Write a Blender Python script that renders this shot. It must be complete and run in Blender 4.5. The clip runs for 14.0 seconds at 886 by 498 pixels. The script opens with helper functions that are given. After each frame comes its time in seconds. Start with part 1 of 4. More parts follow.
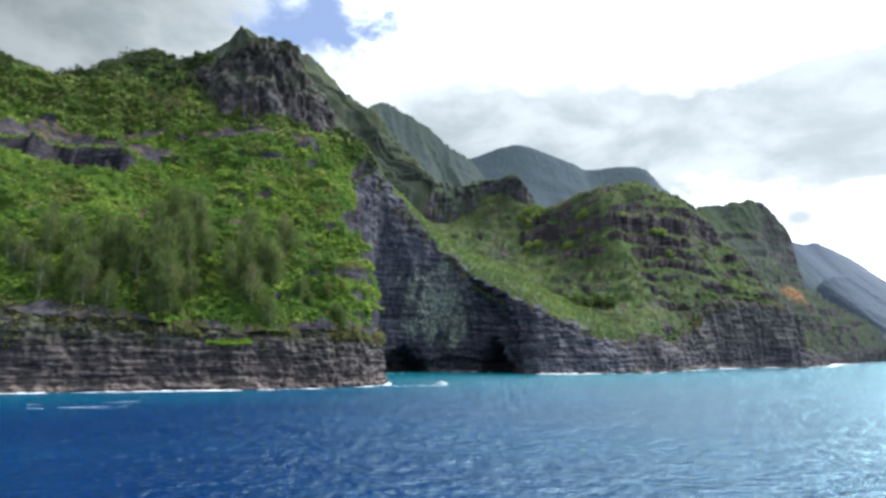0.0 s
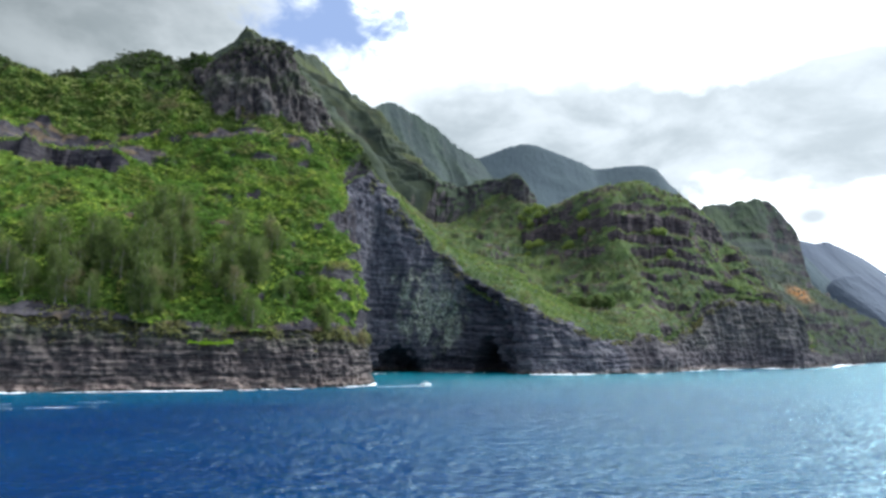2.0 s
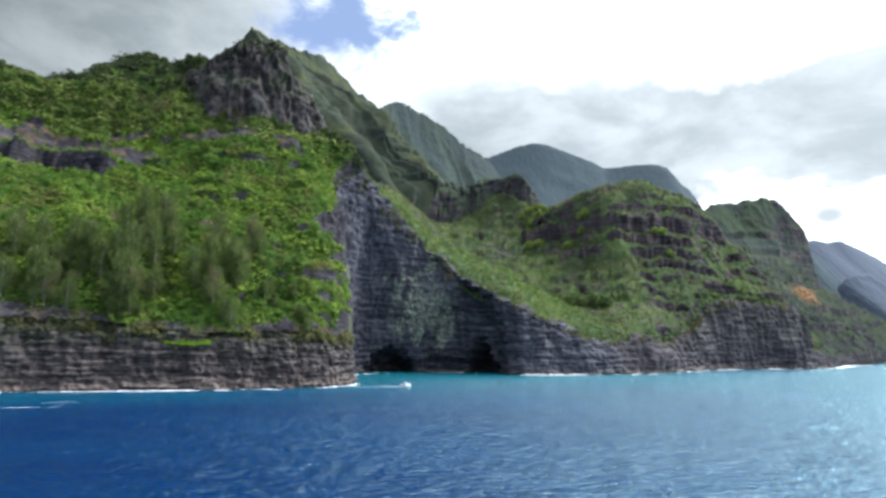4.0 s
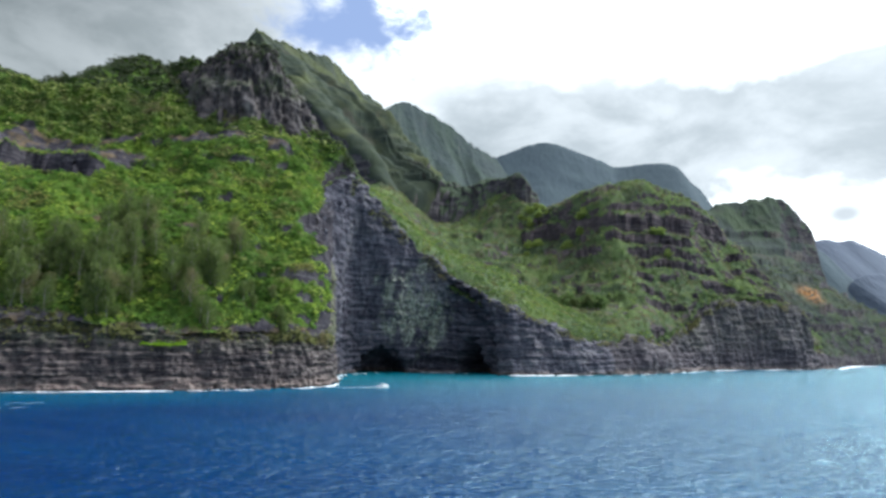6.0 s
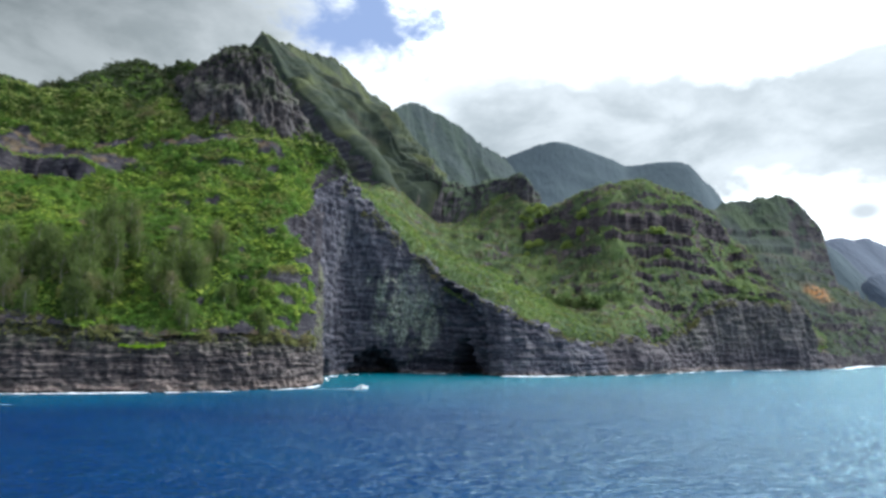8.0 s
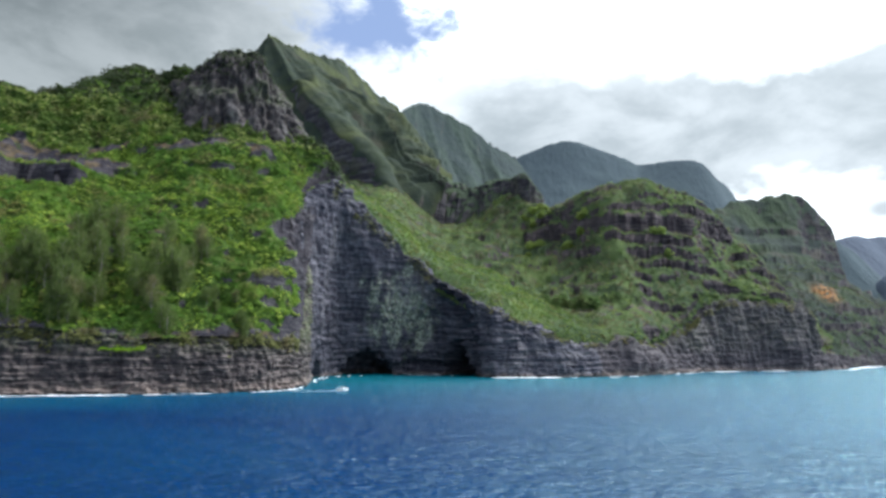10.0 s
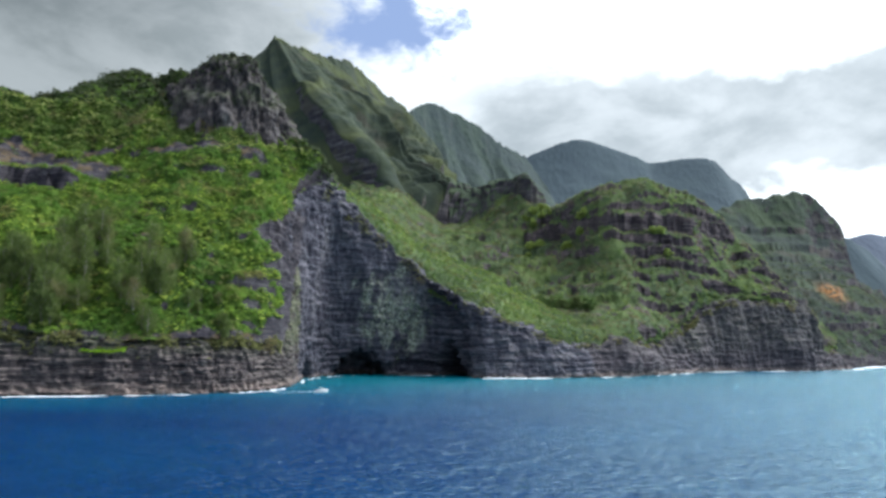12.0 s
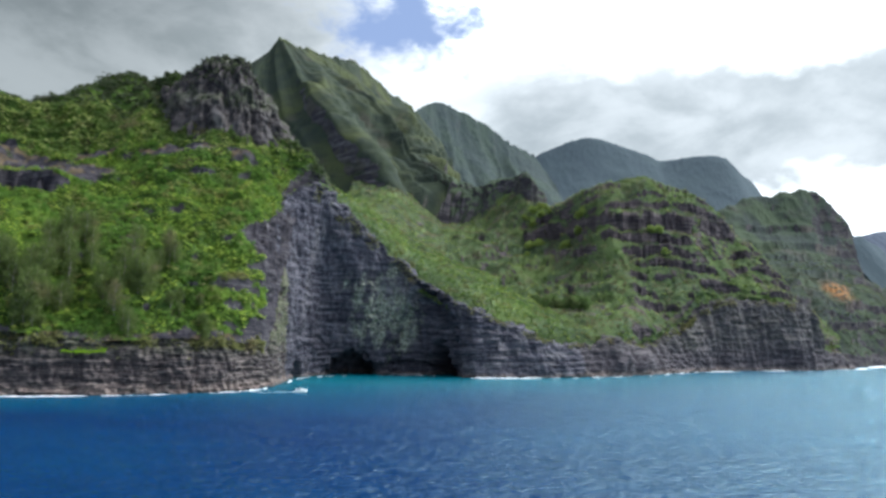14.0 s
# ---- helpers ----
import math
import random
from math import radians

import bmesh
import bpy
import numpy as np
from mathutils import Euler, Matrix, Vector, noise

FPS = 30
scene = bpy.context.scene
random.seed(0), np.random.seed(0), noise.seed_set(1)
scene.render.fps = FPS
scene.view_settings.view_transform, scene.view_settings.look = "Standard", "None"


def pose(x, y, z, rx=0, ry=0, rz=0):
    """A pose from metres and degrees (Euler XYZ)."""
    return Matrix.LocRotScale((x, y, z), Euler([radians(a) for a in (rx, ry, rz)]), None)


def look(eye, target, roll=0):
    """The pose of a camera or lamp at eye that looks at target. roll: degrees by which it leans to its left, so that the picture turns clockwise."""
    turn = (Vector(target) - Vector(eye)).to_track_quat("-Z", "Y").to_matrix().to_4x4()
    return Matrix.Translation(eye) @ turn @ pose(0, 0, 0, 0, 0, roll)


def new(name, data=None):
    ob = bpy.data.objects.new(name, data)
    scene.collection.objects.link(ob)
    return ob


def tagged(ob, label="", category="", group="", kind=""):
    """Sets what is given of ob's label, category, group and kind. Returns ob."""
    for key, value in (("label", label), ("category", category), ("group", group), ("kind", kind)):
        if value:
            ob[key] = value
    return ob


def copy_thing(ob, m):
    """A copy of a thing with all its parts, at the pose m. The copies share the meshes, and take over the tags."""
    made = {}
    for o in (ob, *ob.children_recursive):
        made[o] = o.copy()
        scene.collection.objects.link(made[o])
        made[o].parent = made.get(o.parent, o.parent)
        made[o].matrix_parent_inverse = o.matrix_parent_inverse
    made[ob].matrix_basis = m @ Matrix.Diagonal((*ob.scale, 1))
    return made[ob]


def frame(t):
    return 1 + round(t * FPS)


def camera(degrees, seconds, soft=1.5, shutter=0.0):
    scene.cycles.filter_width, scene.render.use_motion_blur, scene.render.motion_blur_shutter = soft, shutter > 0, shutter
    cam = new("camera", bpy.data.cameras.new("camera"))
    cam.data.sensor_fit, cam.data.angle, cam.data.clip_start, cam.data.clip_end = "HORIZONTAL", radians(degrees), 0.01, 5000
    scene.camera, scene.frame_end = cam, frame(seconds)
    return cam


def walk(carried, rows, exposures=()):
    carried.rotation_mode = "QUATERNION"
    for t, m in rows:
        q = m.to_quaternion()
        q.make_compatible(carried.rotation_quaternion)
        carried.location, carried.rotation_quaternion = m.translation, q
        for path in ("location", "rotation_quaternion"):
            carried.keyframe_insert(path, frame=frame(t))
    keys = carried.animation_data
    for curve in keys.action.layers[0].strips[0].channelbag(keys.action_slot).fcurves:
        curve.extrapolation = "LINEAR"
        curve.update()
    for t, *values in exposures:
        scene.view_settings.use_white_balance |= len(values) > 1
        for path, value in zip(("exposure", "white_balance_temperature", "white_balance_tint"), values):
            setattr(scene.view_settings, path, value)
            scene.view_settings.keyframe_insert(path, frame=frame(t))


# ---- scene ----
cam = camera(67.5, 14.0, 3.0)
PATH = [
    (0, (0.503, 0.045, 11.324), (0.434, 2.02, 11.628), 0.4),
    (0.5, (2.585, 0.292, 11.461), (2.508, 2.267, 11.765), 0.4),
    (1, (4.676, 0.302, 11.546), (4.591, 2.277, 11.849), 0.4),
    (1.5, (7.168, 0.268, 11.66), (7.074, 2.242, 11.962), 0.4),
    (2, (9.378, 0.456, 11.811), (9.277, 2.431, 12.113), 0.5),
    (2.5, (11.954, 0.701, 11.929), (11.844, 2.675, 12.23), 0.6),
    (3, (14.597, 0.859, 12.033), (14.477, 2.833, 12.334), 0.6),
    (5.5, (28.694, 1.536, 12.813), (28.531, 3.507, 13.111), 0.7),
    (6, (31.583, 1.547, 12.942), (31.41, 3.517, 13.24), 0.7),
    (6.5, (34.77, 1.706, 13.048), (34.586, 3.676, 13.345), 0.7),
    (7, (37.611, 1.719, 13.316), (37.417, 3.687, 13.613), 0.7),
    (7.5, (40.578, 1.876, 13.443), (40.373, 3.844, 13.74), 0.6),
    (8, (43.488, 1.96, 13.604), (43.273, 3.926, 13.901), 0.6),
    (10.5, (58.596, 2.46, 14.61), (58.326, 4.419, 14.906), 0.5),
    (11, (61.742, 2.486, 14.773), (61.461, 4.444, 15.068), 0.5),
    (11.5, (64.81, 2.583, 14.974), (64.52, 4.539, 15.269), 0.5),
    (12, (67.674, 2.622, 15.291), (67.374, 4.577, 15.585), 0.5),
    (12.5, (70.552, 2.867, 15.416), (70.243, 4.821, 15.709), 0.5),
    (13, (73.438, 2.992, 15.548), (73.12, 4.945, 15.841), 0.5),
    (13.5, (76.573, 3.095, 15.759), (76.245, 5.047, 16.05), 0.5),
    (14, (79.749, 3.256, 15.989), (79.411, 5.206, 16.279), 0.5),
]
walk(cam, [(t, look(eye, target, roll)) for t, eye, target, roll in PATH], [(0, 0.02, 5950, 8), (14, -0.10, 5950, 8)])

# ---- light ----
SUN_TO = Vector((0.42, 0.16, 0.86)).normalized()
world = bpy.data.worlds.new("coast_sky")
scene.world = world
world.use_nodes = True
WT = world.node_tree
WT.nodes.clear()


def wmath(op, a, b=None, c=None, clamp=False):
    n = WT.nodes.new("ShaderNodeMath")
    n.operation, n.use_clamp = op, clamp
    for i, v in enumerate((a, b, c)):
        if v is None:
            continue
        if isinstance(v, (int, float)):
            n.inputs[i].default_value = v
        else:
            WT.links.new(v, n.inputs[i])
    return n.outputs[0]


def wnoise(vec, scale, detail, rough=0.55, dist=0.0):
    n = WT.nodes.new("ShaderNodeTexNoise")
    n.inputs["Scale"].default_value, n.inputs["Detail"].default_value = scale, detail
    n.inputs["Roughness"].default_value, n.inputs["Distortion"].default_value = rough, dist
    WT.links.new(vec, n.inputs["Vector"])
    return n.outputs[0]


def wmix(fac, a, b):
    n = WT.nodes.new("ShaderNodeMix")
    n.data_type = "RGBA"
    for sock, v in ((n.inputs[0], fac), (n.inputs[6], a), (n.inputs[7], b)):
        if isinstance(v, tuple):
            sock.default_value = (*v, 1)
        elif isinstance(v, float):
            sock.default_value = v
        else:
            WT.links.new(v, sock)
    return n.outputs[2]


def wstep(v, lo, hi):
    n = WT.nodes.new("ShaderNodeMapRange")
    n.interpolation_type = "SMOOTHSTEP"
    n.inputs[1].default_value, n.inputs[2].default_value = lo, hi
    WT.links.new(v, n.inputs[0])
    return n.outputs[0]


coord = WT.nodes.new("ShaderNodeTexCoord").outputs["Generated"]
stretch = WT.nodes.new("ShaderNodeMapping")
stretch.inputs["Scale"].default_value = (1.0, 1.0, 1.8)
WT.links.new(coord, stretch.inputs["Vector"])
flat = stretch.outputs[0]
n_big = wnoise(flat, 3.2, 8, 0.6, 0.5)
n_mid = wnoise(flat, 8.0, 8, 0.54, 0.4)
wob = wmath("ADD", wmath("MULTIPLY", wmath("SUBTRACT", n_big, 0.5), 0.10), wmath("MULTIPLY", wmath("SUBTRACT", n_mid, 0.5), 0.11))


def mass(d, inner, outer, ragged=1.0, wide=1.0):
    """A soft-edged cloud mass or gap round the direction d; inner and outer are angles in degrees, wide stretches it sideways."""
    v = Vector(d).normalized()
    side = v.cross(Vector((0, 0, 1))).normalized()
    up = side.cross(v)
    squares = []
    for axis, k in ((side, wide), (up, 1.0), (v, 1.0)):
        n = WT.nodes.new("ShaderNodeVectorMath")
        n.operation = "DOT_PRODUCT"
        n.inputs[1].default_value = axis
        WT.links.new(coord, n.inputs[0])
        a = wmath("MULTIPLY", wmath("SUBTRACT", n.outputs["Value"], axis.dot(v)), 1 / k)
        squares.append(wmath("MULTIPLY", a, a))
    dist = wmath("SQRT", wmath("ADD", squares[0], wmath("ADD", squares[1], squares[2])))
    dist = wmath("ADD", dist, wmath("MULTIPLY", wob, ragged))
    return wstep(dist, radians(outer), radians(inner))


sky = WT.nodes.new("ShaderNodeTexSky")
sky.sky_type, sky.sun_disc = "NISHITA", False
sky.sun_elevation = math.asin(SUN_TO.z)
sky.sun_rotation = math.atan2(SUN_TO.x, SUN_TO.y)
skyscale = WT.nodes.new("ShaderNodeVectorMath")
skyscale.operation = "SCALE"
skyscale.inputs["Scale"].default_value = 0.10
WT.links.new(sky.outputs[0], skyscale.inputs[0])
# cloud deck: white to grey by its thickness, in long drifts
n_fine = wnoise(flat, 22.0, 8, 0.6, 0.3)
thick = wmath("ADD", wmath("MULTIPLY", n_big, 0.45), wmath("ADD", wmath("MULTIPLY", n_mid, 0.42), wmath("MULTIPLY", n_fine, 0.12)))
thick = wstep(thick, 0.40, 0.62)
cloud = wmix(thick, (1.04, 1.06, 1.06), (0.66, 0.71, 0.72))
greys = wmix(thick, (0.52, 0.55, 0.545), (0.29, 0.32, 0.32))
cloud = wmix(mass((-0.78, 0.52, 0.40), 12, 50, 0.8), cloud, greys)
# unseen dark cloud overhead, added to darken the sea's reflection on the left
cloud = wmix(mass((-0.44, 0.34, 0.83), 16, 38, 0.8), cloud, (0.09, 0.11, 0.13))
cloud = wmix(mass((0.16, 0.84, 0.52), 5, 15, 1.3, 2.2), cloud, (1.3, 1.3, 1.28))
# the veiled sun's glow, set lower than the sun lamp to brighten the sea
cloud = wmix(mass((0.58, 0.62, 0.53), 6, 56, 0.6), cloud, (11.2, 11.2, 10.9))
drift = wmix(thick, (0.82, 0.86, 0.87), (0.50, 0.55, 0.57))
facing = WT.nodes.new("ShaderNodeSeparateXYZ")
WT.links.new(coord, facing.inputs[0])
high = wmath("ADD", facing.outputs[2], wmath("MULTIPLY", wob, 1.1))
band = wmath("MULTIPLY", wstep(high, 0.15, 0.23), wstep(high, 0.46, 0.36))
band = wmath("MULTIPLY", band, wmath("MULTIPLY", wstep(facing.outputs[0], -0.28, -0.04), wstep(facing.outputs[0], 0.99, 0.78)))
cloud = wmix(wmath("MULTIPLY", band, 0.98), cloud, drift)
cloud = wmix(wmath("MULTIPLY", mass((0.44, 0.88, 0.165), 1.5, 4.5, 0.5, 3.0), 0.8), cloud, (1.1, 1.12, 1.12))
cloud = wmix(wmath("MULTIPLY", mass((0.443, 0.88, 0.178), 0.2, 1.3, 0.16, 1.7), 0.85), cloud, (0.56, 0.60, 0.62))
plain_wob = wob
wob = wmath("ADD", plain_wob, wmath("MULTIPLY", wmath("SUBTRACT", n_fine, 0.5), 0.14))
gap = mass((-0.205, 0.87, 0.452), 1.2, 4.4, 0.75, 2.1)
gap = wmath("ADD", gap, wmath("MULTIPLY", mass((0.215, 0.86, 0.455), 0.5, 2.6, 0.5, 1.8), 0.4), clamp=True)
# broken cloud with open blue behind the camera, over the sea: added fill light
behind = WT.nodes.new("ShaderNodeSeparateXYZ")
WT.links.new(coord, behind.inputs[0])
# unseen cloud brightened to lift the shaded faces towards the camera
cloud = wmix(wstep(behind.outputs[1], -0.05, -0.5), cloud, wmix(thick, (1.8, 1.79, 1.75), (1.15, 1.15, 1.15)))
openness = wmath("MULTIPLY", wstep(behind.outputs[1], 0.30, -0.35), wstep(wmath("ADD", n_big, wmath("MULTIPLY", n_mid, 0.5)), 0.90, 0.62))
gap = wmath("MAXIMUM", gap, openness)
deck = wmix(gap, cloud, wmix(0.6, skyscale.outputs[0], (0.54, 0.68, 1.05)))
bg = WT.nodes.new("ShaderNodeBackground")
bg.inputs["Strength"].default_value = 1.0
WT.links.new(deck, bg.inputs["Color"])
WT.links.new(bg.outputs[0], WT.nodes.new("ShaderNodeOutputWorld").inputs[0])

sun = new("sun", bpy.data.lights.new("sun", "SUN"))
sun.data.energy, sun.data.angle, sun.data.color = 3.9, radians(20.0), (1.0, 0.97, 0.92)
sun.matrix_world = look((0, 0, 900), Vector((0, 0, 900)) - SUN_TO)


# ---- noise and surfaces ----
RNG = np.random.default_rng(7)
PERM = RNG.permutation(256)
PERM = np.concatenate([PERM, PERM, PERM])
GRAD = RNG.normal(size=(256, 3))
GRAD /= np.linalg.norm(GRAD, axis=1)[:, None]


def perlin(p):
    i = np.floor(p).astype(np.int64)
    f = p - i
    i &= 255
    w = f * f * f * (f * (f * 6 - 15) + 10)
    out = 0.0
    for dx in (0, 1):
        wx = w[:, 0] if dx else 1 - w[:, 0]
        for dy in (0, 1):
            wy = w[:, 1] if dy else 1 - w[:, 1]
            for dz in (0, 1):
                wz = w[:, 2] if dz else 1 - w[:, 2]
                g = GRAD[PERM[PERM[PERM[i[:, 0] + dx] + i[:, 1] + dy] + i[:, 2] + dz]]
                d = f - np.array((dx, dy, dz))
                out = out + wx * wy * wz * (g * d).sum(1)
    return out * 1.6


def fbm(p, size, octaves=4, gain=0.5, seed=0.0):
    out, amp = 0.0, 1.0
    q = np.asarray(p, float) / np.asarray(size, float) + seed * 17.31
    for _ in range(octaves):
        out = out + amp * perlin(q)
        q, amp = q * 2.03 + 5.7, amp * gain
    return out


def ridged(p, size, octaves=4, gain=0.5, seed=0.0):
    out, amp = 0.0, 1.0
    q = np.asarray(p, float) / np.asarray(size, float) + seed * 17.31
    for _ in range(octaves):
        out = out + amp * (1 - 2 * np.abs(perlin(q)))
        q, amp = q * 2.03 + 5.7, amp * gain
    return out


def domes(p, size, seed=0):
    """Rounded heads of shrubs, packed cell by cell in plan: 0 in the creases, 1 on the crowns."""
    q = p[:, :2] / size
    i = np.floor(q).astype(np.int64)
    best = np.full(len(p), 9.0)
    for dx in (-1, 0, 1):
        for dy in (-1, 0, 1):
            c = i + (dx, dy)
            h = PERM[(PERM[(c[:, 0] + seed) & 255] + c[:, 1]) & 255]
            h2 = PERM[(h + 91) & 255]
            d = np.hypot(c[:, 0] + 0.15 + 0.7 * h / 255 - q[:, 0], c[:, 1] + 0.15 + 0.7 * h2 / 255 - q[:, 1])
            best = np.minimum(best, d * (0.8 + 0.5 * PERM[(h2 + 17) & 255] / 255))
    return np.sqrt(np.clip(1 - (best / 0.85) ** 2, 0, 1))


def catmull(c, n, axis):
    """Smooth curve through the control points along an axis, n points to each span."""
    c = np.moveaxis(np.asarray(c, float), axis, 0)
    e = np.concatenate([2 * c[:1] - c[1:2], c, 2 * c[-1:] - c[-2:-1]])
    t = np.linspace(0, 1, n, endpoint=False).reshape(-1, *([1] * (c.ndim - 1)))
    rows = []
    for k in range(len(c) - 1):
        a, b, d, g = e[k], e[k + 1], e[k + 2], e[k + 3]
        rows.append(0.5 * (2 * b + (d - a) * t + (2 * a - 5 * b + 4 * d - g) * t ** 2 + (3 * b - a - 3 * d + g) * t ** 3))
    rows.append(c[-1:])
    return np.moveaxis(np.concatenate(rows), 0, axis)


def grid_normals(g):
    n = np.cross(np.gradient(g, axis=1), np.gradient(g, axis=0))
    n /= np.linalg.norm(n, axis=2)[:, :, None] + 1e-9
    return n


def mesh_of(name, verts, faces, mat, attrs=None, smooth=True):
    """A mesh from arrays of vertices and equal-sided faces."""
    me = bpy.data.meshes.new(name)
    verts, faces = np.asarray(verts, np.float32), np.asarray(faces, np.int32)
    k = faces.shape[1]
    me.vertices.add(len(verts))
    me.vertices.foreach_set("co", verts.ravel())
    me.loops.add(faces.size)
    me.loops.foreach_set("vertex_index", faces.ravel())
    me.polygons.add(len(faces))
    me.polygons.foreach_set("loop_start", np.arange(0, faces.size, k, dtype=np.int32))
    me.polygons.foreach_set("use_smooth", np.full(len(faces), smooth))
    me.update(calc_edges=True)
    for key, values in (attrs or {}).items():
        me.attributes.new(key, "FLOAT", "POINT").data.foreach_set("value", np.asarray(values, np.float32))
    me.materials.append(mat)
    return me


def grid_faces(r, c):
    i = np.arange((r - 1) * (c - 1))
    a = (i // (c - 1)) * c + i % (c - 1)
    return np.stack([a, a + 1, a + c + 1, a + c], 1)


def sheet(name, g, mat, parent, attrs=None, label=""):
    r, c = g.shape[:2]
    ob = new(name, mesh_of(name, g.reshape(-1, 3), grid_faces(r, c), mat, attrs))
    ob.parent = parent
    return tagged(ob, label)


def part(name, bm, mat, parent, label=""):
    me = bpy.data.meshes.new(name)
    bm.to_mesh(me)
    bm.free()
    me.materials.append(mat)
    ob = new(name, me)
    ob.parent = parent
    return tagged(ob, label)


def thing(name, label, category, kind="", group="", at=(0, 0, 0)):
    ob = new(name)
    ob.location = at
    return tagged(ob, label, category, group, kind)


def smooth01(v, lo, hi):
    t = np.clip((v - lo) / (hi - lo), 0, 1)
    return t * t * (3 - 2 * t)


# ---- materials ----
def material(name):
    m = bpy.data.materials.new(name)
    m.use_nodes = True
    nt = m.node_tree
    return m, nt, nt.nodes["Principled BSDF"]


class Nodes:
    def __init__(self, nt):
        self.nt = nt
        self.pos = nt.nodes.new("ShaderNodeNewGeometry").outputs["Position"]

    def put(self, sock, v):
        if isinstance(v, tuple):
            sock.default_value = (*v, 1) if len(v) == 3 and sock.type == "RGBA" else v
        elif isinstance(v, (int, float)):
            sock.default_value = v
        else:
            self.nt.links.new(v, sock)

    def noise(self, size, detail=5, rough=0.6, dist=0.0, vec=None):
        """Noise of the world place; size in metres, one number or three."""
        size = size if isinstance(size, tuple) else (size, size, size)
        m = self.nt.nodes.new("ShaderNodeMapping")
        m.inputs["Scale"].default_value = tuple(1 / s for s in size)
        self.nt.links.new(vec or self.pos, m.inputs["Vector"])
        n = self.nt.nodes.new("ShaderNodeTexNoise")
        n.inputs["Scale"].default_value, n.inputs["Detail"].default_value = 1.0, detail
        n.inputs["Roughness"].default_value, n.inputs["Distortion"].default_value = rough, dist
        self.nt.links.new(m.outputs[0], n.inputs["Vector"])
        return n.outputs[0]

    def math(self, op, a, b=0.0, clamp=False):
        n = self.nt.nodes.new("ShaderNodeMath")
        n.operation, n.use_clamp = op, clamp
        self.put(n.inputs[0], a)
        self.put(n.inputs[1], b)
        return n.outputs[0]

    def step(self, v, lo, hi, a=0.0, b=1.0):
        n = self.nt.nodes.new("ShaderNodeMapRange")
        n.interpolation_type = "SMOOTHSTEP"
        for k, x in enumerate((v, lo, hi, a, b)):
            self.put(n.inputs[k], x)
        return n.outputs[0]

    def mix(self, f, a, b):
        n = self.nt.nodes.new("ShaderNodeMix")
        n.data_type = "RGBA"
        for k, v in ((0, f), (6, a), (7, b)):
            self.put(n.inputs[k], v)
        return n.outputs[2]

    def attr(self, name):
        n = self.nt.nodes.new("ShaderNodeAttribute")
        n.attribute_name = name
        return n.outputs["Fac"]

    def split(self, v=None):
        n = self.nt.nodes.new("ShaderNodeSeparateXYZ")
        self.nt.links.new(v or self.pos, n.inputs[0])
        return n.outputs

    def shifted(self):
        n = self.nt.nodes.new("ShaderNodeVectorMath")
        n.inputs[1].default_value = (311.0, 97.0, 53.0)
        self.nt.links.new(self.pos, n.inputs[0])
        return n.outputs[0]

    def bump(self, h, dist, strength=1.0):
        n = self.nt.nodes.new("ShaderNodeBump")
        n.inputs["Distance"].default_value, n.inputs["Strength"].default_value = dist, strength
        self.nt.links.new(h, n.inputs["Height"])
        return n.outputs[0]


def rock_colour(k, size=1.0, light=1.0, tint=(1.0, 1.0, 1.0), lines=0.35, grain=(13, 13, 1.1)):
    """Bedded dark basalt: thin lava flows, light and dark, with lichen-grey patches."""
    beds = k.noise(tuple(x * size for x in grain), 7, 0.66, 0.8)
    fine = k.noise((1.6 * size, 1.6 * size, 0.7 * size), 9, 0.78, 0.4)
    blot = k.noise(6 * size, 6, 0.68)
    v = k.math("ADD", k.math("MULTIPLY", beds, 0.5), k.math("MULTIPLY", fine, 0.5))
    c = k.mix(k.step(v, 0.44, 0.62), tuple(light * x * t for x, t in zip((0.046, 0.043, 0.052), tint)), tuple(light * x * t for x, t in zip((0.215, 0.195, 0.190), tint)))
    broad = k.noise((30 * size, 30 * size, 9 * size), 4, 0.6, 0.6)
    c = k.mix(k.step(broad, 0.42, 0.60, 0.55, 0.0), c, tuple(light * x * t for x, t in zip((0.050, 0.046, 0.052), tint)))
    thin = k.noise((16 * size, 16 * size, 0.7 * size), 5, 0.62, 0.5)
    c = k.mix(k.step(thin, 0.54, 0.63, 0.0, lines), c, tuple(light * x * t for x, t in zip((0.30, 0.275, 0.265), tint)))
    c = k.mix(k.step(blot, 0.55, 0.72, 0.0, 0.5), c, tuple(light * x * t for x, t in zip((0.190, 0.172, 0.165), tint)))
    return c, v


def green_colour(k, size, tone):
    """Wild coastal scrub: patches of bright, deep and dry greens."""
    big = k.noise(22 * size, 4, 0.6, 0.4)
    mid = k.noise(4.5 * size, 5, 0.65)
    dry = k.noise(15 * size, 5, 0.65, 0.2)
    c = k.mix(k.step(mid, 0.36, 0.64), tone[0], tone[1])
    c = k.mix(k.step(big, 0.45, 0.66), c, tone[2])
    return k.mix(k.step(dry, 0.56, 0.70, 0.0, 0.75), c, tone[3])


